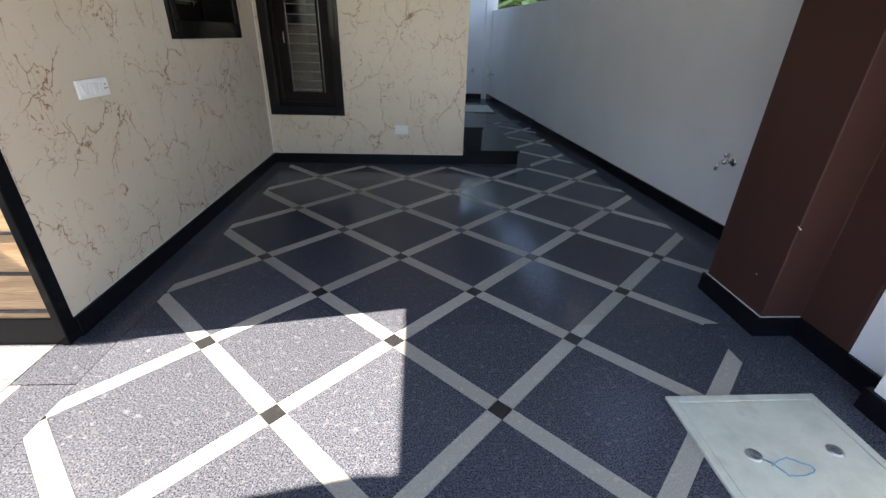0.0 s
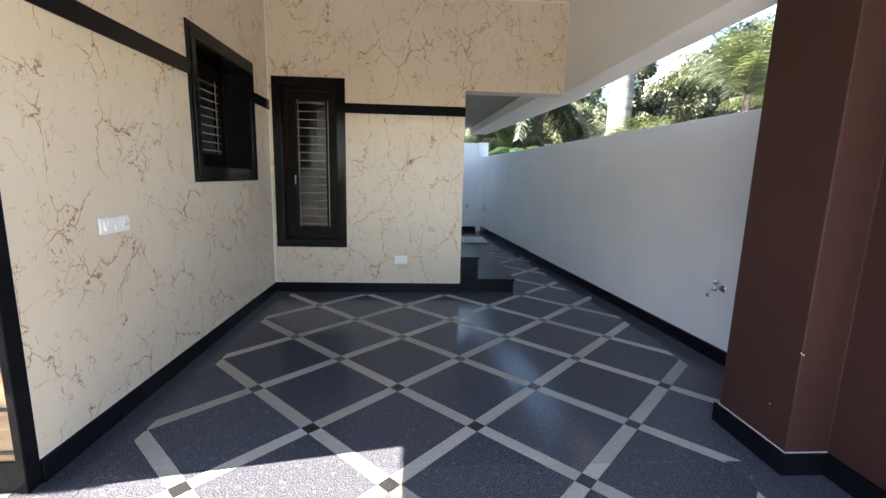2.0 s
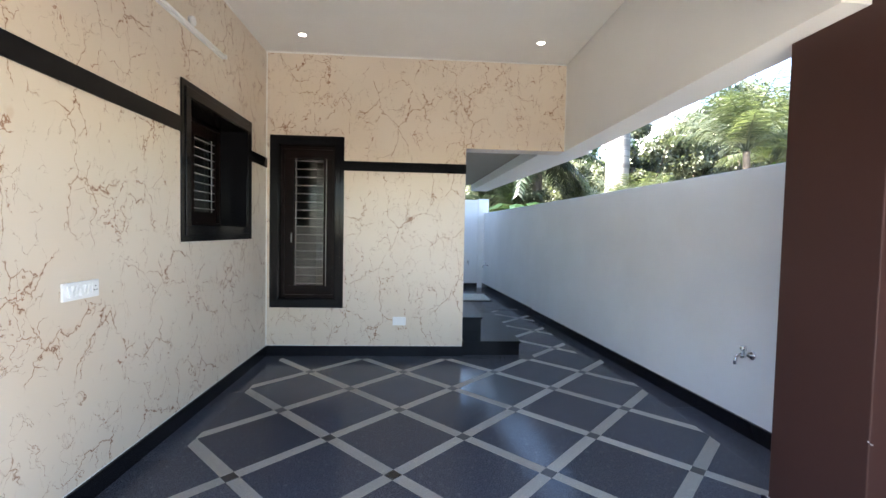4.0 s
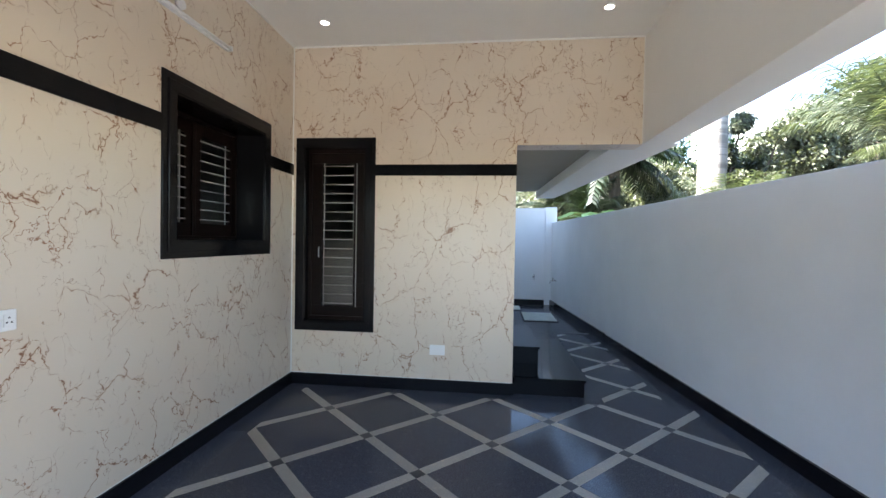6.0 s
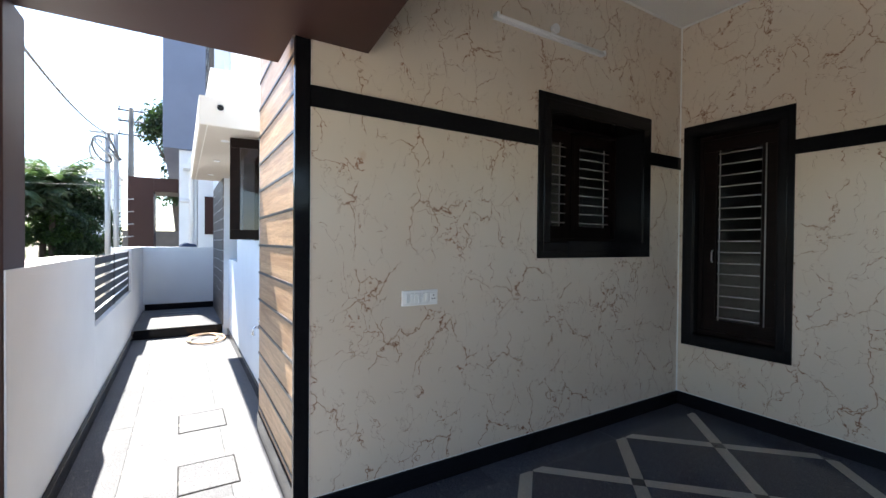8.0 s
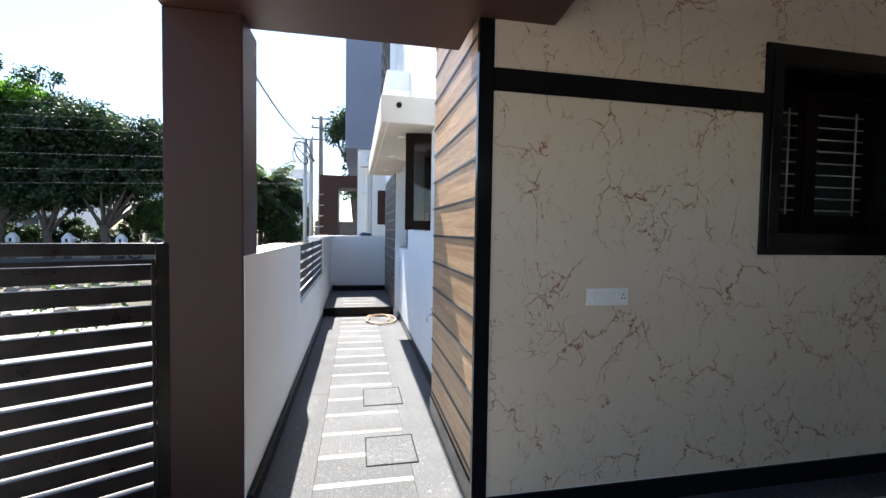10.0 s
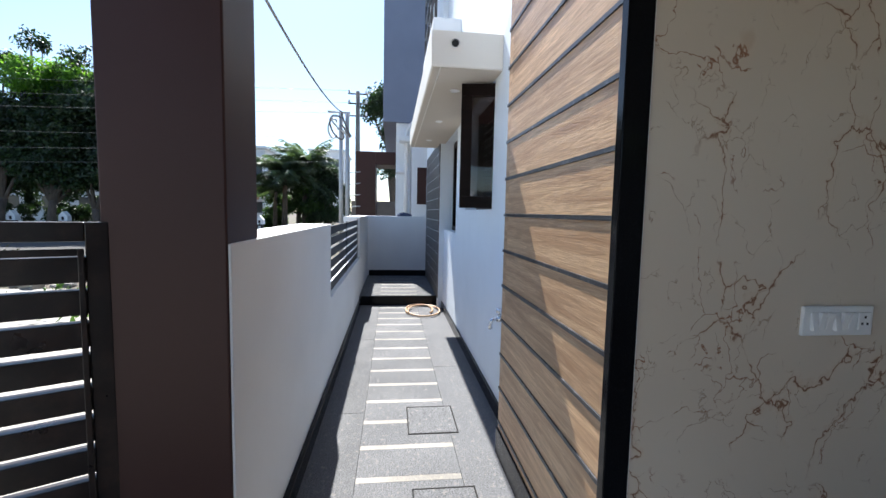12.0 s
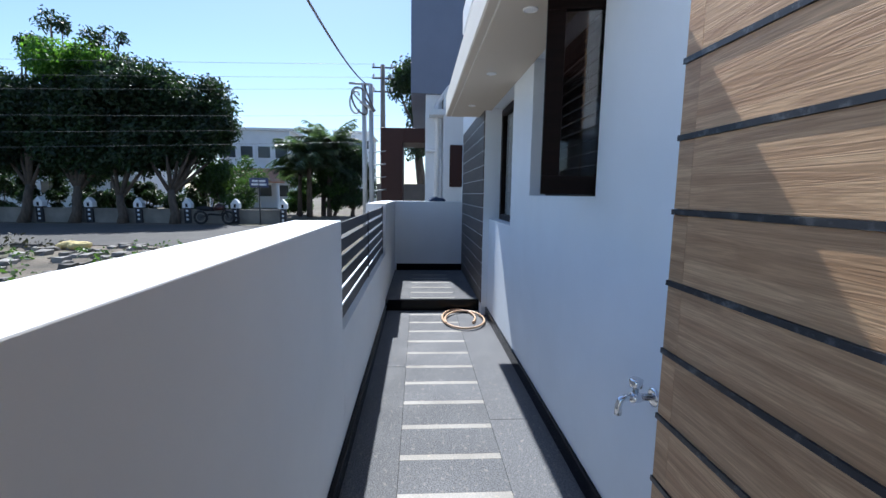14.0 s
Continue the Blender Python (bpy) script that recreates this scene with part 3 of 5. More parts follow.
def open_sash(parent, hinge, turn, width, z0, z1):
    """A casement leaf that swings out from its hinge."""
    e = part("sash", solid((0, width, -0.02, 0.02, 0, 0.09), (0, width, -0.02, 0.02, z1 - z0 - 0.09, z1 - z0), (0, 0.085, -0.02, 0.02, 0.09, z1 - z0 - 0.09), (width - 0.085, width, -0.02, 0.02, 0.09, z1 - z0 - 0.09)),
             M_WOOD, parent, "open dark teak casement leaf", 0.003, local=True)
    e.matrix_parent_inverse = WORLD[parent.name].inverted()
    e.matrix_basis = pose(hinge[0], hinge[1], z0, 0, 0, turn)
    p = part("pane", solid((0.08, width - 0.08, -0.003, 0.003, 0.085, z1 - z0 - 0.085)), M_TINT, e, "glass pane tinted to darken the view through it", local=True)
    p.visible_shadow = False
    for zz in (0.02, z1 - z0 - 0.16):
        part("friction_stay", solid((width - 0.035, width - 0.012, -0.027, -0.018, zz, zz + 0.14)), M_STEEL, e, "bright steel friction stay", 0.002, local=True)
        part("stay_pin", solid((width - 0.05, width - 0.035, -0.03, -0.02, zz + 0.115, zz + 0.125)), M_STEEL, e, local=True)
    bm = bmesh.new()
    zz = (z1 - z0) * 0.45
    tube(bm, [(width - 0.04, -0.02, zz), (width - 0.04, -0.05, zz + 0.01), (width - 0.04, -0.05, zz + 0.09), (width - 0.04, -0.02, zz + 0.10)], 0.006, 6)
    part("handle", bm, M_STEEL, e, "steel pull handle", local=True)
    return e


open_sash(wa, (O1[1] - 0.028, WY + 0.115), -102, 0.36, O1[2] + 0.02, 2.40)

# ---- gate ----
def swing_gate():
    turn = math.degrees(math.atan2(-0.36, 0.19))
    g = thing("metal_gate", (-1.959, 0.313, -0.02), "dark brown painted steel gate leaf with wide slats, standing open", "gate", turn=turn)
    L, h = 1.75, 1.39
    for b in ((0, 0.055, -0.025, 0.025, 0, h), (L - 0.055, L, -0.025, 0.025, 0, h), (0.055, L - 0.055, -0.025, 0.025, h - 0.055, h), (0.055, L - 0.055, -0.025, 0.025, 0, 0.055)):
        part("gate_frame", solid(b), M_GATE, g, "dark brown square steel tube", 0.003, local=True)
    n = 13
    for k in range(n):
        z = 0.068 + k * (h - 0.145) / n
        part("slat", solid((0.055, L - 0.055, -0.022, 0.022, z, z + 0.073)), M_GATE, g, bevel=0.003, local=True)
    for b in ((0.057, 0.072, 0.025, 0.036, 0.06, h - 0.075), (0.072, L - 0.06, 0.025, 0.036, h - 0.095, h - 0.075)):
        part("inner_frame", solid(b), M_GATE, g, "thin steel inner frame", 0.002, local=True)
    for z in (0.25, 1.1):
        part("hinge", solid((-0.05, 0.0, -0.012, 0.012, z, z + 0.09)), M_GATE, g, bevel=0.003, local=True)
    return g


swing_gate()

# grille in the front wall
gr = thing("wall_grille", ((G0 + G1) / 2, FY - 0.12, 0.71), "dark grey painted horizontal slat grille set in the boundary wall", "grille")
for k in range(6):
    z = 0.716 + k * 0.099
    part("slat", solid((G0, G1, FY - 0.052, FY - 0.040, z, z + 0.073)), M_GRILLE, gr, bevel=0.003)
for x in (G0 + 0.02, (G0 + G1) / 2, G1 - 0.02):
    part("post", solid((x - 0.012, x + 0.012, FY - 0.0395, FY - 0.032, 0.712, 1.30)), M_GRILLE, gr, bevel=0.002)

# ---- fixtures ----
sw = thing("switch_plate", (LX, 2.478, 1.07), "white plastic switch plate with six rockers and a socket", "switch")
part("plate", solid((LX, LX + 0.012, 2.36, 2.598, 1.074, 1.164)), M_PLASTIC, sw, bevel=0.004)
for k in range(6):
    y = 2.385 + k * 0.0255
    bm = solid((LX + 0.012, LX + 0.019, y, y + 0.019, 1.092, 1.146))
    for v in bm.verts:
        if v.co.x > LX + 0.015:
            v.co.x += 0.006 if (v.co.z > 1.12) == (k % 3 > 0) else -0.005
    part("rocker", bm, M_PLASTIC, sw, "white rocker switch", 0.002)
part("socket", solid((LX + 0.012, LX + 0.016, 2.545, 2.586, 1.092, 1.146)), M_PLASTIC, sw, "three pin socket", 0.002)
for dy, dz in ((0, 0.012), (-0.009, -0.008), (0.009, -0.008)):
    part("pin_hole", solid((LX + 0.016, LX + 0.0165, 2.5655 + dy - 0.0035, 2.5655 + dy + 0.0035, 1.119 + dz - 0.0035, 1.119 + dz + 0.0035)), M_DARKHOLE, sw)
so = thing("socket_plate", (-0.193, BY, 0.355), "white plastic socket plate low on the marble wall", "socket")
part("plate", solid((-0.27, -0.117, BY - 0.012, BY, 0.357, 0.457)), M_PLASTIC, so, bevel=0.004)
part("blank", solid((-0.25, -0.137, BY - 0.015, BY - 0.012, 0.372, 0.442)), M_PLASTIC, so, "raised white blank cover", 0.001)

tb = thing("tube_light", (LX, 3.53, 2.91), "slim white batten tube light fixed to the marble wall", "lamp")
part("batten", solid((LX, LX + 0.028, 3.0, 4.06, 2.895, 2.93)), M_PVC, tb, "white batten body", 0.004)
bm = bmesh.new()
tube(bm, [(LX + 0.036, 3.02, 2.912), (LX + 0.036, 4.04, 2.912)], 0.011, 10)
part("tube", bm, M_PLASTIC, tb, "unlit white tube")
for y in (3.0, 4.04):
    part("end_cap", solid((LX + 0.004, LX + 0.05, y, y + 0.022, 2.895, 2.93)), M_PVC, tb, bevel=0.003)
bm = bmesh.new()
tube(bm, [(LX, 3.55, 2.975), (LX + 0.03, 3.55, 2.975)], 0.034, 16)
part("rose", bm, M_PVC, tb, "round white cable rose")

M_GLOW = mat("lamp_glow", (1, 1, 1), 0.5)
M_GLOW.node_tree.nodes["Principled BSDF"].inputs["Emission Color"].default_value = (1, 0.93, 0.82, 1)
M_GLOW.node_tree.nodes["Principled BSDF"].inputs["Emission Strength"].default_value = 1.6


def downlight(at, lit=True, r=0.045):
    e = thing("downlight", at, "small round recessed ceiling downlight" + (", switched on" if lit else " with a white rim"), "lamp", "ceiling downlights")
    bm = bmesh.new()
    rim = [(r, 0.0), (r, -0.006), (r * 0.86, -0.008), (r * 0.8, -0.003)]
    prev = None
    for rr, z in rim:
        ring = [bm.verts.new((rr * math.cos(a), rr * math.sin(a), z)) for a in (2 * math.pi * k / 24 for k in range(24))]
        if prev:
            for k in range(24):
                bm.faces.new((prev[k], prev[(k + 1) % 24], ring[(k + 1) % 24], ring[k]))
        prev = ring
    part("rim", bm, M_PLASTIC, e, "white rim", local=True)
    bm = bmesh.new()
    tube(bm, [(0, 0, -0.001), (0, 0, -0.004)], r * 0.8, 24)
    part("lens", bm, M_GLOW if lit else M_PLASTIC, e, "round light lens", local=True)
    return e


for x, y in ((-1.2, 4.70), (1.235, 4.63), (-1.2, 2.9), (1.235, 2.9)):
    downlight((x, y, CEIL))
for x in (-4.15, -5.35, -6.6):
    downlight((x, 1.64, 2.416), False, 0.04)


def wall_tap(name, at, turn, label):
    """A chrome bib tap that points along its own -y."""
    e = thing(name, at, label, "tap", "chrome wall taps", turn=turn)
    bm = bmesh.new()
    tube(bm, [(0, 0, 0), (0, -0.006, 0), (0, -0.010, 0)], [0.034, 0.034, 0.024], 20)
    part("flange", bm, M_CHROME, e, "round chrome flange", local=True)
    bm = bmesh.new()
    tube(bm, [(0, -0.008, 0), (0, -0.05, 0), (0, -0.055, 0), (0, -0.085, 0)], [0.013, 0.013, 0.018, 0.018], 14)
    part("body", bm, M_CHROME, e, "chrome valve body", local=True)
    bm = bmesh.new()
    tube(bm, [(0, -0.08, 0), (0, -0.105, 0.002), (0, -0.122, -0.008), (0, -0.128, -0.03), (0, -0.128, -0.062)], [0.012, 0.012, 0.012, 0.0115, 0.013], 14)
    part("spout", bm, M_CHROME, e, "curved chrome spout", local=True)
    bm = bmesh.new()
    tube(bm, [(0, -0.07, 0.015), (0, -0.07, 0.036), (0, -0.07, 0.040), (0, -0.07, 0.066), (0, -0.07, 0.072)], [0.010, 0.010, 0.021, 0.024, 0.014], 14)
    part("knob", bm, M_CHROME, e, "chrome turning knob", local=True)
    return e


wall_tap("wall_tap", (side_x(3.15), 3.15, 0.60), -90, "chrome tap on the white boundary wall")
wall_tap("wall_tap", (side_x(10.9), 10.9, 0.63), -90, "chrome tap near the end of the passage wall")
wall_tap("wall_tap", (1.35, 11.45, 0.66), 0, "chrome tap on the wall closing the passage")
wall_tap("wall_tap", (-3.20, WY, 0.75), 0, "chrome tap on the white house wall beside the planks")
pb = thing("pipe_stub", (side_x(2.72), 2.72, 0.52), "small capped white pipe stub on the boundary wall", "pipe")
bm = bmesh.new()
tube(bm, [(side_x(2.72), 2.72, 0.55), (side_x(2.72) - 0.035, 2.72, 0.55)], 0.014, 12)
part("stub", bm, M_PVC, pb)

# canopy drain and pipe hole
dr = thing("drain_pipe", (-3.6, 1.56, 2.58), "dark round drain outlet in the canopy end", "pipe")
bm = bmesh.new()
tube(bm, [(-3.60, 1.56, 2.575), (-3.585, 1.56, 2.575)], 0.028, 16, cap=False)
part("rim", bm, M_PVC, dr)
bm = bmesh.new()
tube(bm, [(-3.60, 1.56, 2.575), (-3.592, 1.56, 2.575)], 0.025, 16)
part("bore", bm, M_DARKHOLE, dr)

# garden hose coiled by the step
M_HOSE = mat("orange_hose", (0.60, 0.40, 0.25), 0.45)
ho = thing("garden_hose", (-6.75, 1.45, 0), "pale orange garden hose lying in loose loops over the step", "hose")
bm = bmesh.new()
pts = []
for k in range(72):                      # a loose loop over the step edge, then a wider tail on the path
    a = k / 71
    ang = 0.9 + a * 10.4
    grow = 1.0 + 0.28 * a
    x = -6.70 + (0.35 - 0.05 * a) * grow * math.cos(ang) + 0.16 * a
    y = 1.53 + 0.20 * grow * math.sin(ang) + 0.10 * a
    pts.append((x, y, (0.155 if x < -7.04 else 0.018) + 0.01 * a))
for i in range(3):
    pts = [pts[0]] + [tuple((pts[j - 1][c] + 2 * pts[j][c] + pts[j + 1][c]) / 4 for c in range(3)) for j in range(1, len(pts) - 1)] + [pts[-1]]
tube(bm, pts, 0.0125, 8)
part("hose", bm, M_HOSE, ho, local=False)

# passage platform steps
st = thing("granite_steps", (0.9, 5.2, 0), "two polished black granite steps up to a side door", "steps")
M_POLISH = stone_black("polished_granite_top", 0.05)
part("riser", solid((0.565, 1.235, 5.205, 6.95, 0, 0.145)), M_BLACK, st)
part("tread", solid((0.563, 1.25, 5.187, 6.97, 0.145, 0.17)), M_POLISH, st, "polished black tread", 0.004)
part("riser", solid((0.565, 0.85, 5.72, 6.90, 0.17, 0.325)), M_BLACK, st)
part("tread", solid((0.563, 0.865, 5.70, 6.92, 0.325, 0.35)), M_POLISH, st, "polished black tread", 0.004)

# ---- inspection covers ----
def concrete():
    m = mat("pale_cement", (0.52, 0.53, 0.46), 0.75)
    n = N(m)
    n.color(n.ramp(n.noise(5, 6, 0.65), (0.3, (0.44, 0.46, 0.38)), (0.55, (0.56, 0.57, 0.48)), (0.8, (0.36, 0.37, 0.31))))
    n.rough(n.ramp(n.noise(12, 5), (0.3, 0.6), (0.8, 0.85)))
    n.bump(n.noise(30, 5), 0.25, 0.004)
    return m


M_COVER = concrete()
M_WIRE = mat("blue_wire", (0.10, 0.28, 0.42), 0.5)
hc = thing("inspection_cover", (1.45, 1.1, 0), "pale cement inspection cover with two finger holes in the floor", "cover")
for b in ((1.10, 1.79, 1.32, 1.355), (1.10, 1.79, 0.655, 0.69), (1.10, 1.135, 0.69, 1.32), (1.755, 1.79, 0.69, 1.32)):
    part("rim", solid((*b, -0.01, 0.012)), M_COVER, hc, "pale cement rim", 0.003)
part("lid", solid((1.138, 1.752, 0.693, 1.317, -0.01, 0.009)), M_COVER, hc, "flat pale cement lid", 0.002)
for x, y in ((1.29, 1.05), (1.63, 1.06)):
    bm = bmesh.new()
    tube(bm, [(x, y, 0.009), (x, y, 0.014), (x, y, 0.0145)], [0.030, 0.028, 0.021], 18, cap=False)
    part("finger_ring", bm, M_STEEL, hc, "steel finger ring")
    bm = bmesh.new()
    tube(bm, [(x, y, 0.009), (x, y, 0.0105)], 0.022, 16)
    part("finger_hole", bm, M_GREY, hc, "dusty sunk finger hole")
bm = bmesh.new()
tube(bm, [(1.31 + 0.075 * (1 - math.cos(k * 0.35)) + 0.02 * math.sin(k), 1.03 - 0.055 * math.sin(k * 0.35) - 0.004 * k, 0.014 + 0.004 * (k % 2)) for k in range(17)], 0.0022, 6)
part("wire", bm, M_WIRE, hc, "thin blue wire loop")

for x0, x1, y0, y1 in ((0.98, 1.58, 9.2, 10.1), (0.66, 0.98, 10.45, 10.95)):
    e = thing("inspection_cover", ((x0 + x1) / 2, (y0 + y1) / 2, 0), "dusty cement inspection cover in the passage floor", "cover")
    part("rim", solid((x0 - 0.03, x1 + 0.03, y0 - 0.03, y1 + 0.03, -0.01, 0.009)), M_GROUT, e, "dark open joint round the lid")
    part("lid", solid((x0, x1, y0, y1, 0.009, 0.024)), M_COVER, e, bevel=0.004)
dg = thing("floor_drain", (1.75, 8.2, 0), "narrow dark floor drain slot in the passage", "drain")
part("grate", solid((1.55, 1.93, 8.16, 8.24, -0.01, 0.006)), M_GRILLE, dg, "dark metal grate", 0.002)

# chips on the brown pier
for y, z, w in ((1.785, 0.63, 0.011), (1.80, 0.635, 0.006), (1.925, 0.303, 0.005)):
    part("paint_chip", solid((1.8365, 1.8378, y, y + w, z, z + 0.005)), M_WHITE, pier, "chip of bare white plaster")

# ---- street side ----
rng = random.Random(7)
M_CONC = plaster("pale_dusty_concrete", (0.46, 0.43, 0.38), 0.9, 0.2)
pavement = structure("pavement", solid((-8.6, 8.0, -7.5, 0.275, -0.2, -0.03)), M_CONC, "pale dusty concrete apron outside the gate", "pavement")
road = structure("road", solid((-21.2, -13.8, -120, -1.2, -0.2, -0.035)), M_ROAD, "dusty grey asphalt cross road", "road")


def leaf_mesh(bm, p, size, rg, droop=0.35):
    """A bent leaf of two quads."""
    d = Vector((rg.gauss(0, 1), rg.gauss(0, 1), rg.gauss(-0.15, 0.55))).normalized()
    s = d.cross(Vector((rg.gauss(0, 1), rg.gauss(0, 1), rg.gauss(0, 1)))).normalized() * size * 0.26
    n = d.cross(s).normalized()
    a, m, t = p, p + d * size * 0.5 + n * size * 0.10, p + d * size - Vector((0, 0, size * droop))
    v = [bm.verts.new(x) for x in (a - s * 0.3, a + s * 0.3, m + s, m - s, t)]
    bm.faces.new((v[0], v[1], v[2], v[3]))
    bm.faces.new((v[3], v[2], v[4]))


def crown(clumps, per, leaf_size, rg, spread):
    bm = bmesh.new()
    for c, r in clumps:
        for _ in range(int(per * 2.6 * r * r / (spread * spread))):
            d = Vector((rg.gauss(0, 1), rg.gauss(0, 1), rg.gauss(0, 1))).normalized()
            p = c + d * r * (0.35 + 0.75 * rg.random())
            leaf_mesh(bm, p, leaf_size * rg.uniform(0.6, 1.35), rg)
    return bm


def tree(name, at, height, radius, label, material=None, leaf_size=0.3, n=34, per=70, seed=1, base=0.32, squash=0.8, top=None):
    rg = random.Random(seed)
    e = thing(name, at, label, "tree")
    o = Vector(at)
    bm = bmesh.new()
    lean = Vector((rg.uniform(-0.3, 0.3), rg.uniform(-0.3, 0.3), 0))
    fork = o + Vector((0, 0, height * base)) + lean
    tr = 0.03 * height
    tube(bm, [o - Vector((0, 0, 0.1)), o + Vector((0, 0, height * base * 0.5)) + lean * 0.3, fork], [tr * 1.35, tr, tr * 0.85], 9)
    part("trunk", bm, M_BARK, e, "rough brown trunk")
    mid_z = height * (1 + base) / 2
    clumps = []
    for k in range(n):
        a = rg.uniform(0, 2 * math.pi)
        q = rg.random() ** 0.5
        zz = rg.uniform(-1, 1)
        rr = radius * q * math.sqrt(max(0.05, 1 - (zz * 0.9) ** 2))
        c = o + Vector((rr * math.cos(a), rr * math.sin(a), mid_z + zz * height * (1 - base) * 0.5 * squash))
        clumps.append((c, radius * rg.uniform(0.24, 0.42)))
    for k, (c, r) in enumerate(clumps[::3]):
        bm = bmesh.new()
        m = fork.lerp(c, 0.5) + Vector((rg.uniform(-0.3, 0.3), rg.uniform(-0.3, 0.3), rg.uniform(0, 0.4)))
        tube(bm, [fork - Vector((0, 0, 0.15)), m, c], [tr * 0.5, tr * 0.28, tr * 0.1], 6)
        part("limb", bm, M_BARK, e)
    part("crown", crown(clumps, per, leaf_size, rg, radius * 0.28), material or M_LEAF, e, "uneven leafy crown")["kind"] = "stuff"
    if top:
        sub = [(o + Vector((dx, dy, dz)), r) for dx, dy, dz, r in top]
        # the sunlit look of the top is put into brighter leaves
        part("crown_top", crown(sub, per, leaf_size, rg, radius * 0.28), M_LEAF2, e, "top leaves with sunlight put into their colour")["kind"] = "stuff"
    return e


def palm(name, at, height, frond, label, n=16, seed=1, trunk_r=0.12, bark_m=None, leaf_m=None, leaflet=0.42, tips=26, thin=1.0, rise=0.0, droop=0.75):
    rg = random.Random(seed)
    e = thing(name, at, label, "palm tree")
    o = Vector(at)
    bm = bmesh.new()
    pts, rs = [], []
    for k in range(13):
        q = k / 12
        pts.append(o + Vector((0.12 * math.sin(q * 2), 0.1 * q, height * q - 0.1 * (k == 0))))
        rs.append(trunk_r * (1.1 - 0.35 * q) * (1.04 if k % 2 else 0.98))
    tube(bm, pts, rs, 12)
    part("trunk", bm, bark_m or M_BARK, e, "ringed palm trunk")
    top = pts[-1]
    for k in range(n):
        a = 2 * math.pi * k / n + rg.uniform(-0.2, 0.2)
        up = rg.uniform(0.15, 1.15) + rise
        L = frond * rg.uniform(0.8, 1.1)
        h = Vector((math.cos(a), math.sin(a), 0))
        spine = []
        for i in range(9):
            q = i / 8
            spine.append(top + h * L * q * math.cos(up * (1 - q * 0.4)) + Vector((0, 0, L * (math.sin(up) * q - droop * (0.3 + 0.7 * max(0.0, math.cos(up))) * q * q))))
        bm = bmesh.new()
        tube(bm, spine, [0.022 * (1.1 - q / 9) for q in range(9)], 4)
        side = h.cross(Vector((0, 0, 1)))
        for i in range(tips):
            q = 0.12 + 0.88 * i / tips
            j = min(7, int(q * 8))
            p = spine[j].lerp(spine[j + 1], q * 8 - j)
            d = (spine[j + 1] - spine[j]).normalized()
            ll = leaflet * (1.15 - abs(q - 0.45)) * frond / 2
            for s in (-1, 1):
                w = (side * s * 0.85 + d * 0.6 + Vector((0, 0, rg.uniform(-0.55, -0.05)))).normalized()
                wid = d * 0.022 * frond * thin
                v = [bm.verts.new(x) for x in (p - wid, p + wid, p + w * ll * 0.6 + wid * 0.8, p + w * ll - Vector((0, 0, ll * 0.25)), p + w * ll * 0.6 - wid * 0.8)]
                bm.faces.new(v)
        part("frond", bm, leaf_m or M_PALMLEAF, e)
    return e



def spreading_tree(at, lobes, label, seed, lean=0.4):
    """A forked tree whose crown is made of separate spreading lobes of small leaves."""
    rg = random.Random(seed)
    e = thing("rain_tree", at, label, "tree")
    o = Vector(at)
    fork = o + Vector((-0.3, rg.uniform(-lean, lean), 1.5 + rg.uniform(-0.3, 0.3)))
    bm = bmesh.new()
    tube(bm, [o - Vector((0, 0, 0.1)), o.lerp(fork, 0.3) + Vector((0, 0.08, 0)), o.lerp(fork, 0.7), fork], [0.26, 0.19, 0.165, 0.15], 9)
    part("trunk", bm, M_BARK, e, "dark rough trunk")
    for c, rx, ry, rz, m in lobes:
        c = Vector(c)
        for k in range(3):
            tip = c + Vector((rg.uniform(-0.5, 0.5) * rx, (k - 1) * 0.55 * ry, rg.uniform(-0.3, 0.4) * rz))
            mid = fork.lerp(tip, 0.45) + Vector((0, (tip.y - fork.y) * 0.18, 0.1))
            bm = bmesh.new()
            tube(bm, [fork - Vector((0, 0, 0.2)), mid, tip], [0.10, 0.06, 0.02], 6)
            part("limb", bm, M_BARK, e)
        clumps = []
        for k in range(max(7, int(19 * rx * ry * rz))):
            d = Vector((rg.gauss(0, 1), rg.gauss(0, 1), rg.gauss(0, 1))).normalized() * (rg.random() ** 0.4)
            clumps.append((c + Vector((d.x * rx, d.y * ry, d.z * rz)), rg.uniform(0.34, 0.74) * min(1.0, 0.45 + 0.4 * rz)))
        part("crown", crown(clumps, 78, 0.165, rg, 0.55), m, e, "spreading lobe of small leaves")["kind"] = "stuff"
    return e


# street trees standing before the far garden wall
spreading_tree((-22.1, -10.1, -0.05), [((-24, -10.1, 5.5), 1.8, 1.95, 1.4, M_LEAF), ((-24, -8.9, 4.35), 1.4, 1.15, 0.85, M_LEAF), ((-23.4, -10.6, 3.9), 1.6, 2.2, 1.0, M_LEAF), ((-23.2, -9.3, 3.3), 1.0, 1.1, 0.6, M_LEAF)], "dark green spreading street tree before the garden wall", 3)
spreading_tree((-22.1, -12.4, -0.05), [((-24, -12.6, 5.9), 2.0, 2.2, 1.45, M_LEAF), ((-23.4, -12.6, 3.5), 1.6, 2.3, 1.2, M_LEAF)], "dark green street tree with a dense low crown", 4)
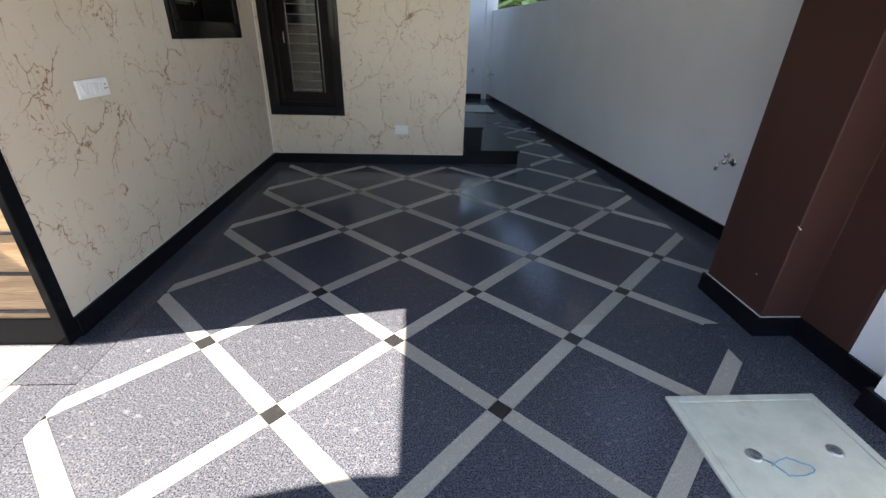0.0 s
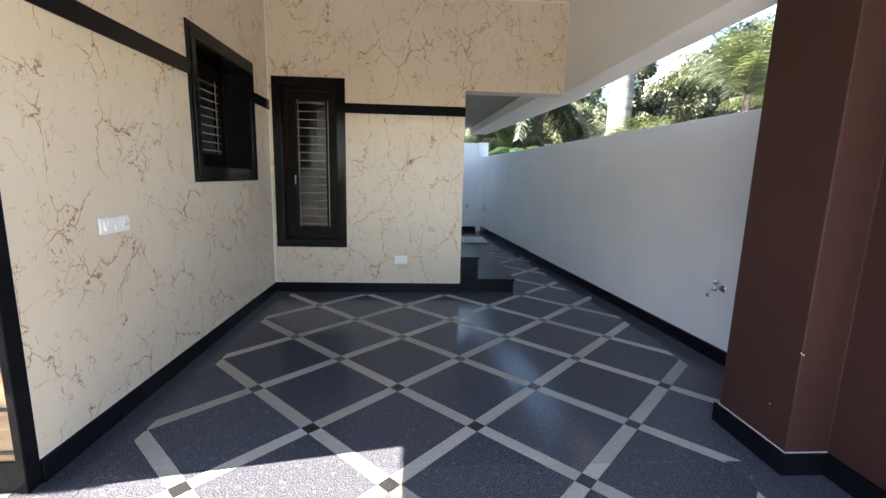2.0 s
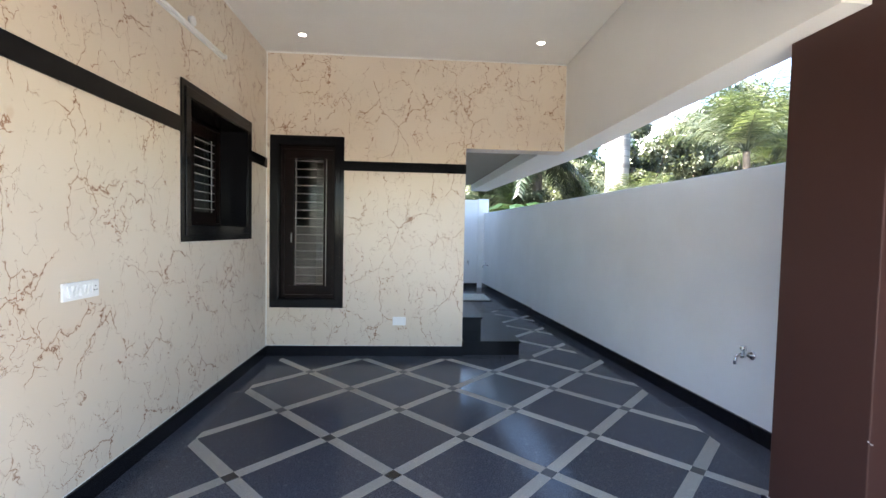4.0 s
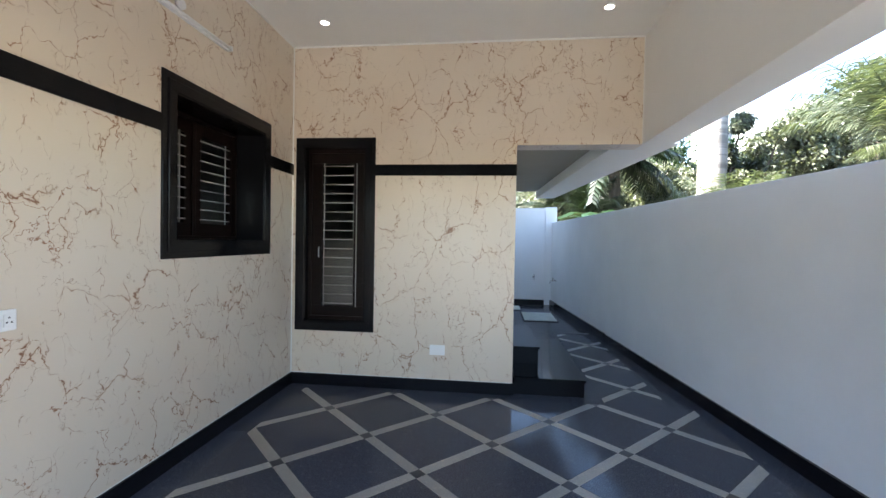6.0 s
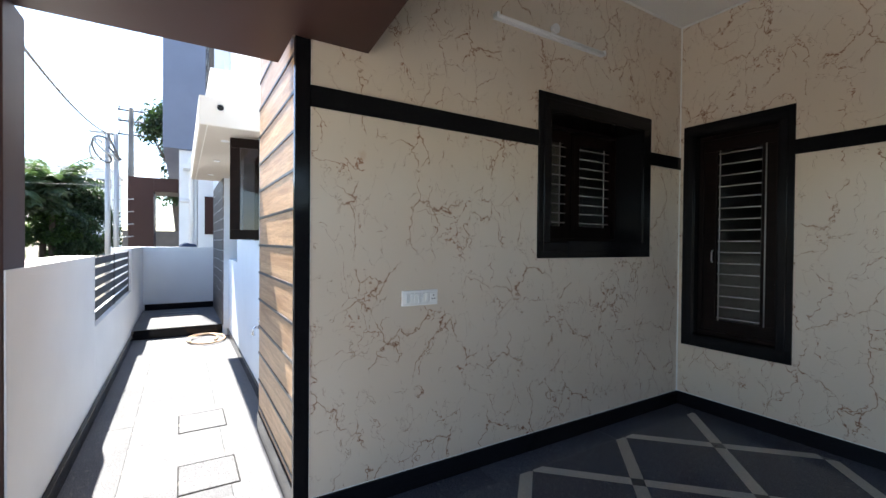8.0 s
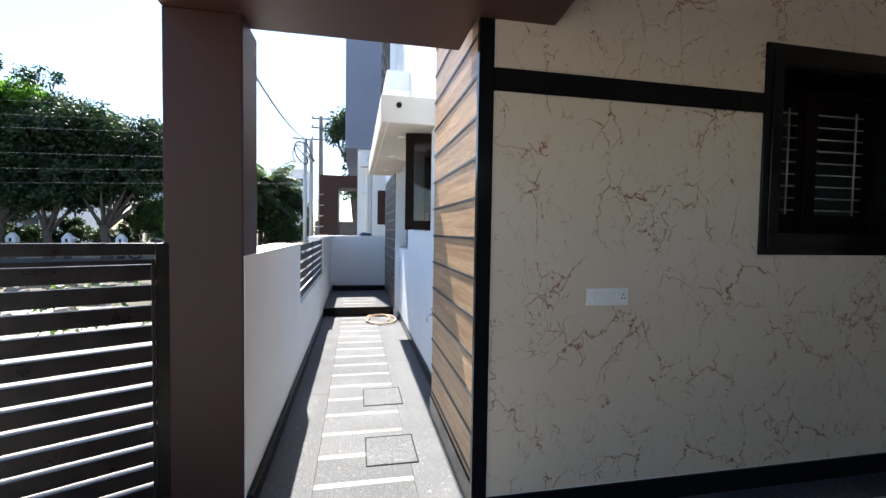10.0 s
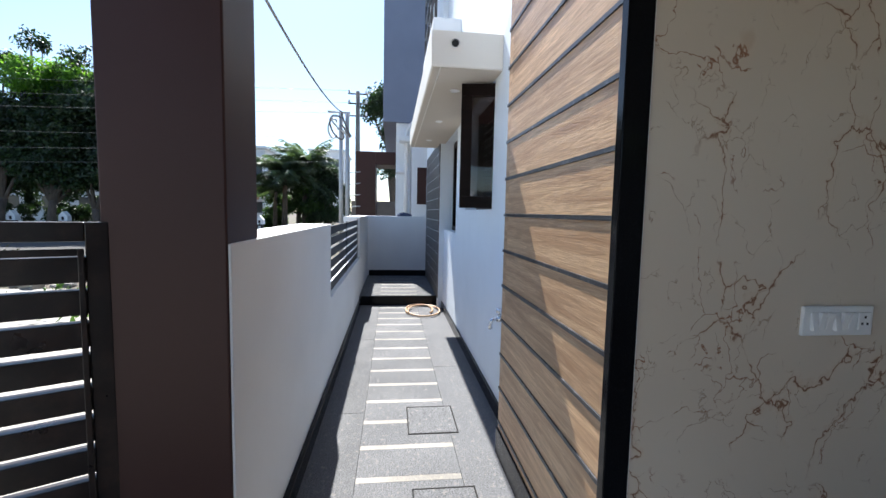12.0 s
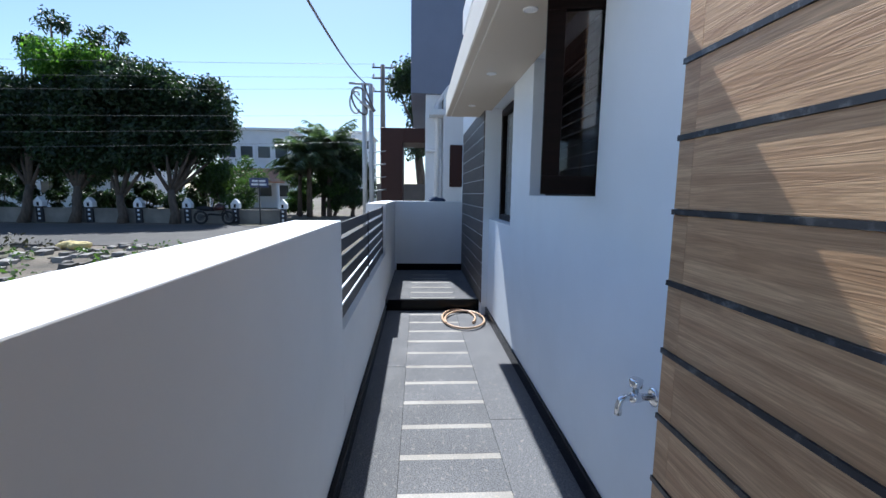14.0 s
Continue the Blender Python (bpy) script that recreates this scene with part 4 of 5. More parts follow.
# brighter leaf colours on the top lobes stand in for sunlight
spreading_tree((-22.1, -14.5, -0.05), [((-24, -15.3, 7.3), 2.0, 1.95, 1.0, M_LEAF2), ((-24, -14.0, 7.0), 1.6, 1.7, 0.9, M_MIDLEAF), ((-24, -15.0, 5.0), 2.0, 2.6, 1.5, M_LEAF), ((-23.2, -14.6, 3.2), 1.4, 2.2, 1.1, M_LEAF), ((-24, -16.0, 9.1), 0.5, 0.55, 0.40, M_LEAF), ((-24, -13.7, 8.7), 0.7, 0.95, 0.42, M_LEAF)], "tall street tree with sunlight put into its bright top leaves", 5)
spreading_tree((-22.1, -16.7, -0.05), [((-24, -18.1, 5.1), 2.0, 1.8, 1.6, M_LEAF), ((-23.4, -17.2, 3.2), 1.6, 2.0, 1.1, M_LEAF), ((-24, -17.2, 8.4), 0.45, 0.5, 0.32, M_LEAF)], "dark green street tree with leaning limbs", 6)
tree("rain_tree", (-27.5, -24.5, -0.05), 7.6, 4.2, "broad dark green tree behind the garden wall", seed=5, n=40, per=150, leaf_size=0.22, base=0.32)
tree("rain_tree", (-26.5, -31.0, -0.05), 9.5, 5.5, "tall dark green tree further along the road", seed=6, n=40, per=120, leaf_size=0.3)
tree("shrub_tree", (-23.9, -8.4, -0.05), 3.4, 1.6, "small bushy green tree by the wall", M_MIDLEAF, seed=9, n=26, per=170, leaf_size=0.12, base=0.2)
tree("shrub_tree", (-30.0, -3.2, -0.05), 4.3, 1.5, "bushy green roadside tree", seed=11, n=26, per=150, leaf_size=0.14, base=0.12)
tree("shrub_tree", (-30.2, -4.4, -0.05), 3.6, 1.3, "bushy green roadside shrub under the palms", M_MIDLEAF, seed=17, n=24, per=150, leaf_size=0.14, base=0.1)
tree("shrub_tree", (-31.0, -7.0, -0.05), 3.0, 1.2, "bushy green roadside shrub", M_MIDLEAF, seed=12, n=22, per=130, leaf_size=0.14, base=0.1)
palm("fan_palm", (-29.0, -5.7, -0.05), 3.5, 2.5, "grey green palm with drooping fronds", seed=13, n=36, tips=36, trunk_r=0.17, leaf_m=M_GREYPALM, leaflet=0.5, thin=0.55, rise=0.15, droop=0.7)
palm("fan_palm", (-29.6, -4.6, -0.05), 4.3, 2.4, "tall grey green palm with upright fronds", seed=14, n=34, tips=36, trunk_r=0.15, leaf_m=M_GREYPALM, leaflet=0.5, thin=0.55, rise=0.25, droop=0.65)
palm("fan_palm", (-30.2, -5.1, -0.05), 3.0, 2.0, "short grey green palm with shaggy fronds", seed=16, n=34, tips=36, trunk_r=0.15, leaf_m=M_GREYPALM, leaflet=0.5, thin=0.55, rise=0.35, droop=0.7)
palm("fan_palm", (-29.4, -6.4, -0.05), 2.6, 1.9, "low grey green palm with shaggy fronds", seed=18, n=30, tips=36, trunk_r=0.14, leaf_m=M_GREYPALM, leaflet=0.5, thin=0.55, rise=0.3, droop=0.8)
tree("street_tree", (-24.5, 1.35, -0.05), 8.4, 1.9, "tall slim tree beside the neighbouring house", seed=15, n=26, per=130, leaf_size=0.17, base=0.4)

for k in range(8):
    y = -9.6 - 1.7 * k + rng.uniform(-0.5, 0.5)
    tree("garden_shrub", (-24.6 - rng.uniform(0, 1.6), y, -0.05), rng.uniform(1.8, 3.0), rng.uniform(0.8, 1.3), "dark green shrub behind the garden wall", None, 0.14, 14, 110, 100 + k, 0.12, 1.0)

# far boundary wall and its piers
# brownish weathered cream, lowered further to put tree shade into the colour
M_OLDWALL = plaster("weathered_shaded_cream", (0.27, 0.25, 0.22), 0.85, 0.3)
M_DARKWALL = plaster("dark_pier_paint", (0.05, 0.05, 0.055), 0.8, 0.2)
fw = thing("garden_wall", (-22.6, -22, -0.05), "low weathered cream garden wall across the road", "wall")
part("wall", solid((-22.7, -22.5, -45, -5.3, -0.05, 0.56)), M_OLDWALL, fw)
part("coping", solid((-22.74, -22.46, -45, -5.3, 0.56, 0.61)), M_OLDWALL, fw, "thin coping")
gp = None
for k in range(12):
    y = -5.3 - 2.18 * k
    if gp is None:
        gp = thing("garden_pier", (-22.45, y, -0.05), "dark garden wall pier with a white house-shaped cap", "pier", "piers of the garden wall")
        part("shaft", solid((-0.14, 0.05, -0.14, 0.14, 0, 0.72)), M_DARKWALL, gp, local=True)
        bm = bmesh.new()
        for x0 in (-0.2, 0.08):
            vs = [bm.verts.new((x0, yy, zz)) for yy, zz in ((-0.19, 0.72), (0.19, 0.72), (0.19, 0.95), (0.0, 1.17), (-0.19, 0.95))]
            bm.faces.new(vs)
        bm.verts.ensure_lookup_table()
        for i in range(5):
            j = (i + 1) % 5
            bm.faces.new((bm.verts[i], bm.verts[j], bm.verts[5 + j], bm.verts[5 + i]))
        part("cap", bm, M_WHITE, gp, "white gabled cap", local=True)
        part("niche", solid((0.08, 0.085, -0.05, 0.05, 0.75, 0.92)), M_DARKHOLE, gp, local=True)
        for z in (0.14, 0.34, 0.54):
            part("stud", solid((0.05, 0.06, -0.05, 0.05, z, z + 0.09)), M_WHITE, gp, local=True)
    else:
        copy_thing(gp, pose(-22.45, y, -0.05))

# houses beyond
M_TILE = mat("terracotta_tile", (0.42, 0.20, 0.12), 0.8)
N(M_TILE).color(N(M_TILE).ramp(N(M_TILE).noise(4, 4), (0.3, (0.36, 0.17, 0.10)), (0.7, (0.52, 0.28, 0.17))))
M_PANE = mat("far_window_glass", (0.05, 0.06, 0.07), 0.15)


def far_house(at, w, d, hgt, label, rows, cols, roof=None, turn=0.0):
    e = thing("house", at, label, "house", turn=turn)
    part("wall", solid((-d, 0, -w / 2, w / 2, 0, hgt)), M_WHITE, e, "white painted walls", local=True)
    part("roof", solid((-d - 0.25, 0.25, -w / 2 - 0.25, w / 2 + 0.25, hgt, hgt + 0.25)), M_WHITE, e, "flat white parapet roof", local=True)
    for z in range(1, rows):
        part("ledge", solid((0, 0.35, -w / 2, w / 2, z * hgt / rows - 0.1, z * hgt / rows + 0.08)), M_WHITE, e, local=True)
    for r in range(rows):
        for c in range(cols):
            y = -w / 2 + (c + 0.5) * w / cols
            z = r * hgt / rows + 1.0
            win = part("window", solid((0.0, 0.05, y - 0.65, y + 0.65, z, z + 1.25)), M_WHITE, e, local=True)
            part("pane", solid((0.05, 0.06, y - 0.55, y + 0.55, z + 0.1, z + 1.15)), M_PANE, win, local=True)
    if roof:
        bm = bmesh.new()
        a = [bm.verts.new(v) for v in ((0.3, -w / 2, roof), (0.3, w / 2, roof), (3.2, w / 2 + 0.3, roof - 1.3), (3.2, -w / 2 - 0.3, roof - 1.3))]
        b = [bm.verts.new(v.co + Vector((0, 0, 0.12))) for v in a]
        bm.faces.new(a[::-1])
        bm.faces.new(b)
        for i in range(4):
            bm.faces.new((a[i], a[(i + 1) % 4], b[(i + 1) % 4], b[i]))
        part("tiled_roof", bm, M_TILE, e, "terracotta tiled lean-to roof", local=True)
        for yy in (-w / 2 + 0.3, 0, w / 2 - 0.3):
            part("porch_post", solid((2.9, 3.1, yy - 0.1, yy + 0.1, 0, roof - 1.3)), M_WHITE, e, local=True)
    return e


far_house((-44, -14.3, -0.05), 6.4, 8, 7.2, "white two storey house with a terracotta tiled porch", 2, 4, 3.6)
far_house((-62, -8.0, -0.05), 4.6, 10, 9.6, "white three storey apartment block", 3, 4)
far_house((-40, -30, -0.05), 14, 8, 6.4, "white two storey house half hidden by trees", 2, 5)

# sign on a post
M_SIGN = mat("dark_blue_sign", (0.03, 0.04, 0.12), 0.4)
sg = thing("street_sign", (-22.0, -6.2, -0.05), "dark blue street sign board on a thin post", "sign")
bm = bmesh.new()
tube(bm, [(-22.0, -6.2, -0.05), (-22.0, -6.2, 2.0)], 0.03, 8)
part("post", bm, M_GRILLE, sg)
part("board", solid((-22.01, -21.98, -6.62, -5.78, 1.65, 2.08)), M_SIGN, sg, "dark blue board", 0.005)
for z, w in ((1.90, 0.30), (1.74, 0.34)):
    part("text_line", solid((-21.98, -21.977, -6.2 - w, -6.2 + w, z, z + 0.09)), M_PVC, sg, "pale line of small writing")

# parked motorcycle by the far wall
M_TYRE = mat("black_rubber", (0.015, 0.015, 0.016), 0.8)
mc = thing("motorcycle", (-21.9, -8.2, -0.035), "dark motorcycle parked beside the garden wall", "motorcycle")
for y in (-0.62, 0.62):
    bm = bmesh.new()
    ring = [(0, y + 0.27 * math.cos(a), 0.30 + 0.27 * math.sin(a)) for a in (2 * math.pi * k / 18 for k in range(19))]
    tube(bm, ring, 0.05, 8, cap=False)
    wheel = part("wheel", bm, M_TYRE, mc, "black tyre", local=True)
    bm = bmesh.new()
    tube(bm, [(-0.03, y, 0.30), (0.03, y, 0.30)], 0.16, 14)
    part("rim", bm, M_GRILLE, wheel, local=True)
bm = bmesh.new()
tube(bm, [(0, -0.62, 0.30), (0, -0.2, 0.45), (0, 0.3, 0.42), (0, 0.45, 0.72), (0, 0.62, 0.30)], 0.045, 8)
part("chassis", bm, M_TYRE, mc, local=True)
bm = bmesh.new()
tube(bm, [(0, -0.75, 0.72), (0, -0.35, 0.70), (0, 0.0, 0.68)], [0.07, 0.12, 0.09], 10)
part("seat", bm, M_TYRE, mc, "black padded seat", local=True)
bm = bmesh.new()
tube(bm, [(0, 0.0, 0.68), (0, 0.2, 0.78), (0, 0.42, 0.74)], [0.10, 0.16, 0.09], 12)
part("fuel_tank", bm, mat("red_brown_enamel", (0.04, 0.012, 0.012), 0.3), mc, "dark red fuel tank", local=True)
bm = bmesh.new()
tube(bm, [(-0.34, 0.36, 0.98), (-0.1, 0.46, 0.92), (0.1, 0.46, 0.92), (0.34, 0.36, 0.98)], 0.016, 8)
part("handlebar", bm, M_STEEL, mc, local=True)
bm = bmesh.new()
tube(bm, [(0, 0.50, 0.80), (0, 0.60, 0.80)], [0.05, 0.085], 12)
part("headlight", bm, M_STEEL, mc, local=True)

# yellow heap and rubble on the lot
M_YELLOW = mat("pale_yellow_sack", (0.62, 0.50, 0.22), 0.8)
N(M_YELLOW).bump(N(M_YELLOW).noise(9, 4), 0.8, 0.05)
yh = thing("yellow_sack", (-13.2, -7.6, -0.05), "crumpled pale yellow sacks lying on the earth", "sack")
for k in range(4):
    bm = bmesh.new()
    bmesh.ops.create_icosphere(bm, subdivisions=2, radius=0.17)
    for v in bm.verts:
        v.co = Vector((v.co.x * 0.9, v.co.y * 1.3, v.co.z * 0.6)) * (1 + 0.35 * noise.noise(v.co * 5 + Vector((k * 3, 0, 0))))
        v.co += Vector((-13.2 + 0.1 * k, -7.95 + k * 0.22, 0.04 + 0.03 * (k % 2)))
    part("sack", bm, M_YELLOW, yh)
M_RUBBLE = mat("rubble", (0.30, 0.28, 0.25), 0.9)
N(M_RUBBLE).color(N(M_RUBBLE).ramp(N(M_RUBBLE).island(), (0.0, (0.08, 0.075, 0.065)), (1.0, (0.32, 0.30, 0.27))))
bm = bmesh.new()
for k in range(420):
    p = Vector((rng.uniform(-13.6, -7), rng.uniform(-13, -1.5), -0.05))
    s = rng.uniform(0.03, 0.14)
    vs = [bm.verts.new(p + Vector((sx * s * rng.uniform(0.6, 1.2), sy * s * rng.uniform(0.6, 1.2), (sz + 0.5) * s * rng.uniform(0.5, 0.9)))) for sx in (-1, 1) for sy in (-1, 1) for sz in (-0.6, 0.6)]
    for f in ((0, 1, 3, 2), (4, 6, 7, 5), (0, 4, 5, 1), (2, 3, 7, 6), (0, 2, 6, 4), (1, 5, 7, 3)):
        bm.faces.new([vs[i] for i in f])
ob = new("rubble", finish("rubble", bm, M_RUBBLE))
tagged(ob, "scattered stones and broken rubble on the earth", "rubble", kind="stuff")
bm = bmesh.new()
for k in range(200):
    p = Vector((rng.uniform(-13.6, -6), rng.uniform(-16, -1.2), -0.05))
    for j in range(10):
        leaf_mesh(bm, p + Vector((rng.gauss(0, 0.12), rng.gauss(0, 0.12), rng.uniform(0, 0.2))), rng.uniform(0.05, 0.15), rng)
ob = new("weeds", finish("weeds", bm, M_MIDLEAF))
tagged(ob, "low dusty weeds scattered over the empty lot", "weeds", kind="stuff")

M_SCRUB = leaf("dry_scrub_leaf", (0.02, 0.022, 0.012), (0.075, 0.07, 0.04), 0.7, 0.15)
bm = bmesh.new()
for k in range(70):
    p = Vector((rng.uniform(-14.0, -10.0), rng.uniform(-17, -8.6), -0.05))
    tall = rng.uniform(0.15, 0.5)
    for j in range(34):
        leaf_mesh(bm, p + Vector((rng.gauss(0, 0.28), rng.gauss(0, 0.28), tall * rng.random())), rng.uniform(0.06, 0.17), rng)
ob = new("scrub", finish("scrub", bm, M_SCRUB))
tagged(ob, "dry brown green scrub heaped on the empty lot", "scrub", kind="stuff")

# poles and wires
M_POLE = mat("galvanised_pole", (0.50, 0.51, 0.52), 0.5, 0.4)
M_CABLE = mat("grey_cable", (0.16, 0.15, 0.14), 0.6)
CABLE_END = Vector((2.45, 0.31, 3.5))
PT = Vector((-12.2, -0.13, 3.95))
pl = thing("electric_pole", (PT.x, PT.y, -0.05), "galvanised steel service pole with coiled cables at its top", "pole")
for dy in (-0.08, 0.08):
    bm = bmesh.new()
    tube(bm, [(PT.x, PT.y + dy, -0.05), (PT.x, PT.y + dy, PT.z)], 0.055, 8)
    part("shaft", bm, M_POLE, pl)
bm = bmesh.new()
tube(bm, [(PT.x, PT.y + 0.1, PT.z), (PT.x, PT.y - 0.42, PT.z + 0.02)], 0.03, 6)
part("cross_arm", bm, M_POLE, pl)
for k in range(4):
    bm = bmesh.new()
    c = Vector((PT.x, PT.y - 0.30 + 0.12 * k, PT.z - 0.25))
    tube(bm, [c + Vector((0.05 * k, (0.11 + 0.07 * (k % 3)) * math.cos(a + k), (0.16 + 0.06 * (k % 2)) * math.sin(a + 0.5 * k) - 0.05 * a)) for a in (0.35 * j for j in range(19))], 0.022, 6)
    part("cable_coil", bm, M_CABLE if k % 2 else M_POLE, pl, "loop of spare cable")
for j in range(7):
    bm = bmesh.new()
    z = 0.6 + j * 0.3
    tube(bm, [(PT.x, PT.y, z), (PT.x, PT.y + 0.42, z + 0.05)], 0.014, 5)
    part("rung", bm, M_POLE, pl)
pl = thing("electric_pole", (-19.3, -0.35, -0.05), "dark concrete electric pole with pin insulators", "pole")
bm = bmesh.new()
tube(bm, [(-19.3, -0.35, -0.05), (-19.3, -0.35, 6.4)], [0.13, 0.085], 8)
part("shaft", bm, M_OLDWALL, pl)
for z in (5.4, 5.9, 6.3):
    bm = bmesh.new()
    tube(bm, [(-19.3, -0.75, z), (-19.3, 0.05, z)], 0.035, 6)
    arm = part("cross_arm", bm, M_GRILLE, pl)
    for y in (-0.7, 0.0):
        bm = bmesh.new()
        tube(bm, [(-19.3, y, z), (-19.3, y, z + 0.1), (-19.3, y, z + 0.17)], [0.03, 0.05, 0.02], 8)
        part("insulator", bm, M_WHITE, arm)


def wire(a, b, sag, r, label, n=18):
    a, b = Vector(a), Vector(b)
    e = thing("overhead_wire", a, label, "wire")
    bm = bmesh.new()
    tube(bm, [a.lerp(b, k / n) - Vector((0, 0, sag * 4 * (k / n) * (1 - k / n))) for k in range(n + 1)], r, 5)
    part("strand", bm, M_CABLE, e)
    return e


wire(PT, CABLE_END, 0.6, 0.013, "thick grey service cable sagging up to the house", 26)
for y0, z0, y1, z1 in ((-0.7, 6.42, -70, 6.9), (0.0, 5.95, -70, 6.1), (-0.7, 5.5, -70, 5.3), (-0.2, 4.5, -70, 4.6), (-0.2, 4.0, -70, 3.5), (-0.2, 3.5, -70, 2.7)):
    wire((-19.3, y0, z0), (-19.3, y1, z1), 0.5, 0.006, "thin overhead line along the road")

# ---- neighbouring house ----
nb = thing("house", (-12, 3, -0.05), "neighbouring house with a blue grey upper storey and brown porch", "house")
part("upper_storey", solid((-18, -11.9, 0.88, 8, 3.72, 11)), M_BLUE, nb, "blue grey painted overhang", 0.01)
part("wall", solid((-18, -11.6, 1.62, 8, -0.05, 3.72)), M_WHITE, nb, "white ground floor wall")
# the porch's inner shade is put into this wall's dark colour
part("porch_wall", solid((-15.2, -15.0, -0.2, 1.62, -0.05, 1.75)), M_OLDWALL, nb, "porch back wall with shade put into its colour")
part("column", solid((-12.3, -12.0, 1.22, 1.60, -0.05, 3.72)), M_WHITE, nb, "white column", 0.008)
for b in ((-13.6, -12.4, 0.16, 0.68, -0.05, 3.02), (-13.6, -12.4, 0.68, 1.215, 2.68, 3.02), (-13.6, -12.4, 0.68, 1.215, -0.05, 1.2)):
    part("porch_frame", solid(b), M_BROWN, nb, "chocolate brown porch frame", 0.006)
part("window_shade", solid((-11.6, -11.56, 1.76, 2.45, 1.62, 2.55)), M_BROWN, nb, "brown window panel", 0.004)
part("ledge", solid((-12.2, -11.56, 1.3, 3, 3.2, 3.32)), M_WHITE, nb)
bm = bmesh.new()
tube(bm, [(-11.93, 1.48, 0.3), (-11.93, 1.48, 3.5), (-11.85, 1.75, 3.85), (-11.85, 1.9, 3.9)], 0.055, 10)
part("drain_pipe", bm, M_PVC, nb, "white plastic drain pipe")
bm = bmesh.new()
tube(bm, [(-11.93, 1.48, 2.45), (-11.93, 1.22, 2.45)], 0.05, 10)
part("drain_pipe", bm, M_PVC, nb, "white plastic drain pipe")

# blue cloth on the end wall
M_CLOTH = mat("dark_blue_cloth", (0.03, 0.05, 0.10), 0.9)
cl = thing("cloth", (-9.3, 1.37, 1.33), "crumpled dark blue cloth on the wall top", "cloth")
bm = bmesh.new()
bmesh.ops.create_icosphere(bm, subdivisions=3, radius=0.1)
for v in bm.verts:
    k = 1 + 0.5 * noise.noise(v.co * 14)
    v.co = Vector((v.co.x * 0.8 * k - 9.29, v.co.y * 1.3 * k + 1.37, max(0.0, v.co.z * 0.55 * k + 0.02) + 1.331))
for f in bm.faces:
    f.smooth = True
part("folds", bm, M_CLOTH, cl)

# upper storey slab and rail of the house
us = structure("balcony_slab", solid((-7.2, -5.6, 1.58, WY, 3.35, 3.62)), M_WHITE, "white painted balcony slab of the upper storey", "balcony", 0.006)
rail = thing("balcony_rail", (-6.4, 1.61, 3.62), "thin dark steel balcony rail", "railing")
for z in (3.95, 4.2, 4.45, 4.7):
    bm = bmesh.new()
    tube(bm, [(-7.2, 1.61, z), (-5.62, 1.61, z)], 0.014, 6)
    part("bar", bm, M_GRILLE, rail)
for x in (-7.18, -6.65, -6.15, -5.64):
    bm = bmesh.new()
    tube(bm, [(x, 1.61, 3.62), (x, 1.61, 4.72)], 0.018, 6)
    part("post", bm, M_GRILLE, rail)

# ---- garden beyond the side boundary wall ----
palm("royal_palm", (5.8, 12.6, -0.05), 9.0, 3.2, "tall palm with a pale ringed trunk", seed=21, trunk_r=0.34, bark_m=M_PALMBARK, n=14)
# dark leaves and brown bark put shade into the second palm's colours
palm("royal_palm", (3.9, 14.5, -0.05), 4.2, 2.2, "palm behind the wall with shade put into its hanging fronds", seed=22, trunk_r=0.2, leaf_m=M_SHADEPALM, n=20, droop=0.95)
for k, (x, y, hgt, m) in enumerate(((5.35, 7.0, 2.95, M_ARECA), (7.0, 8.4, 3.0, M_ARECA), (3.1, 14.0, 2.4, M_SHADEPALM), (2.3, 15.0, 2.5, M_SHADEPALM), (4.7, 9.6, 1.75, M_ARECA))):
    palm("areca_palm", (x, y, -0.05), hgt, 1.35, "clump of arching feathery palm fronds", seed=30 + k, n=22, trunk_r=0.07, tips=44, thin=0.26, leaflet=0.62, leaf_m=m, rise=0.45, droop=0.55)
SHRUBS = ((6.6, 11.0, 4.1, 1.0), (7.6, 11.2, 4.5, 1.2), (8.7, 11.4, 5.4, 1.4), (9.9, 11.0, 5.6, 1.5), (11.3, 10.4, 5.0, 1.4), (9.2, 7.6, 3.8, 1.1), (6.95, 13.9, 5.1, 0.65), (6.4, 15.6, 4.0, 1.5), (5.0, 17.5, 4.4, 1.8), (3.0, 17.2, 4.2, 1.8), (0.5, 19.5, 4.0, 2.0), (7.9, 14.6, 3.9, 1.4), (9.0, 5.6, 3.6, 1.1))
for k, (x, y, hgt, r) in enumerate(SHRUBS):
    tree("garden_shrub", (x, y, -0.05), hgt, r, "tall grey green garden shrub with small pale leaves", M_BUSH, 0.095, 26, 230, 40 + k, 0.22, 1.0)
tree("garden_shrub", (6.5, 6.9, -0.05), 3.3, 0.5, "bright yellow green leafy shrub behind the wall", M_LEAF2, 0.07, 16, 260, 61, 0.5, 0.8)
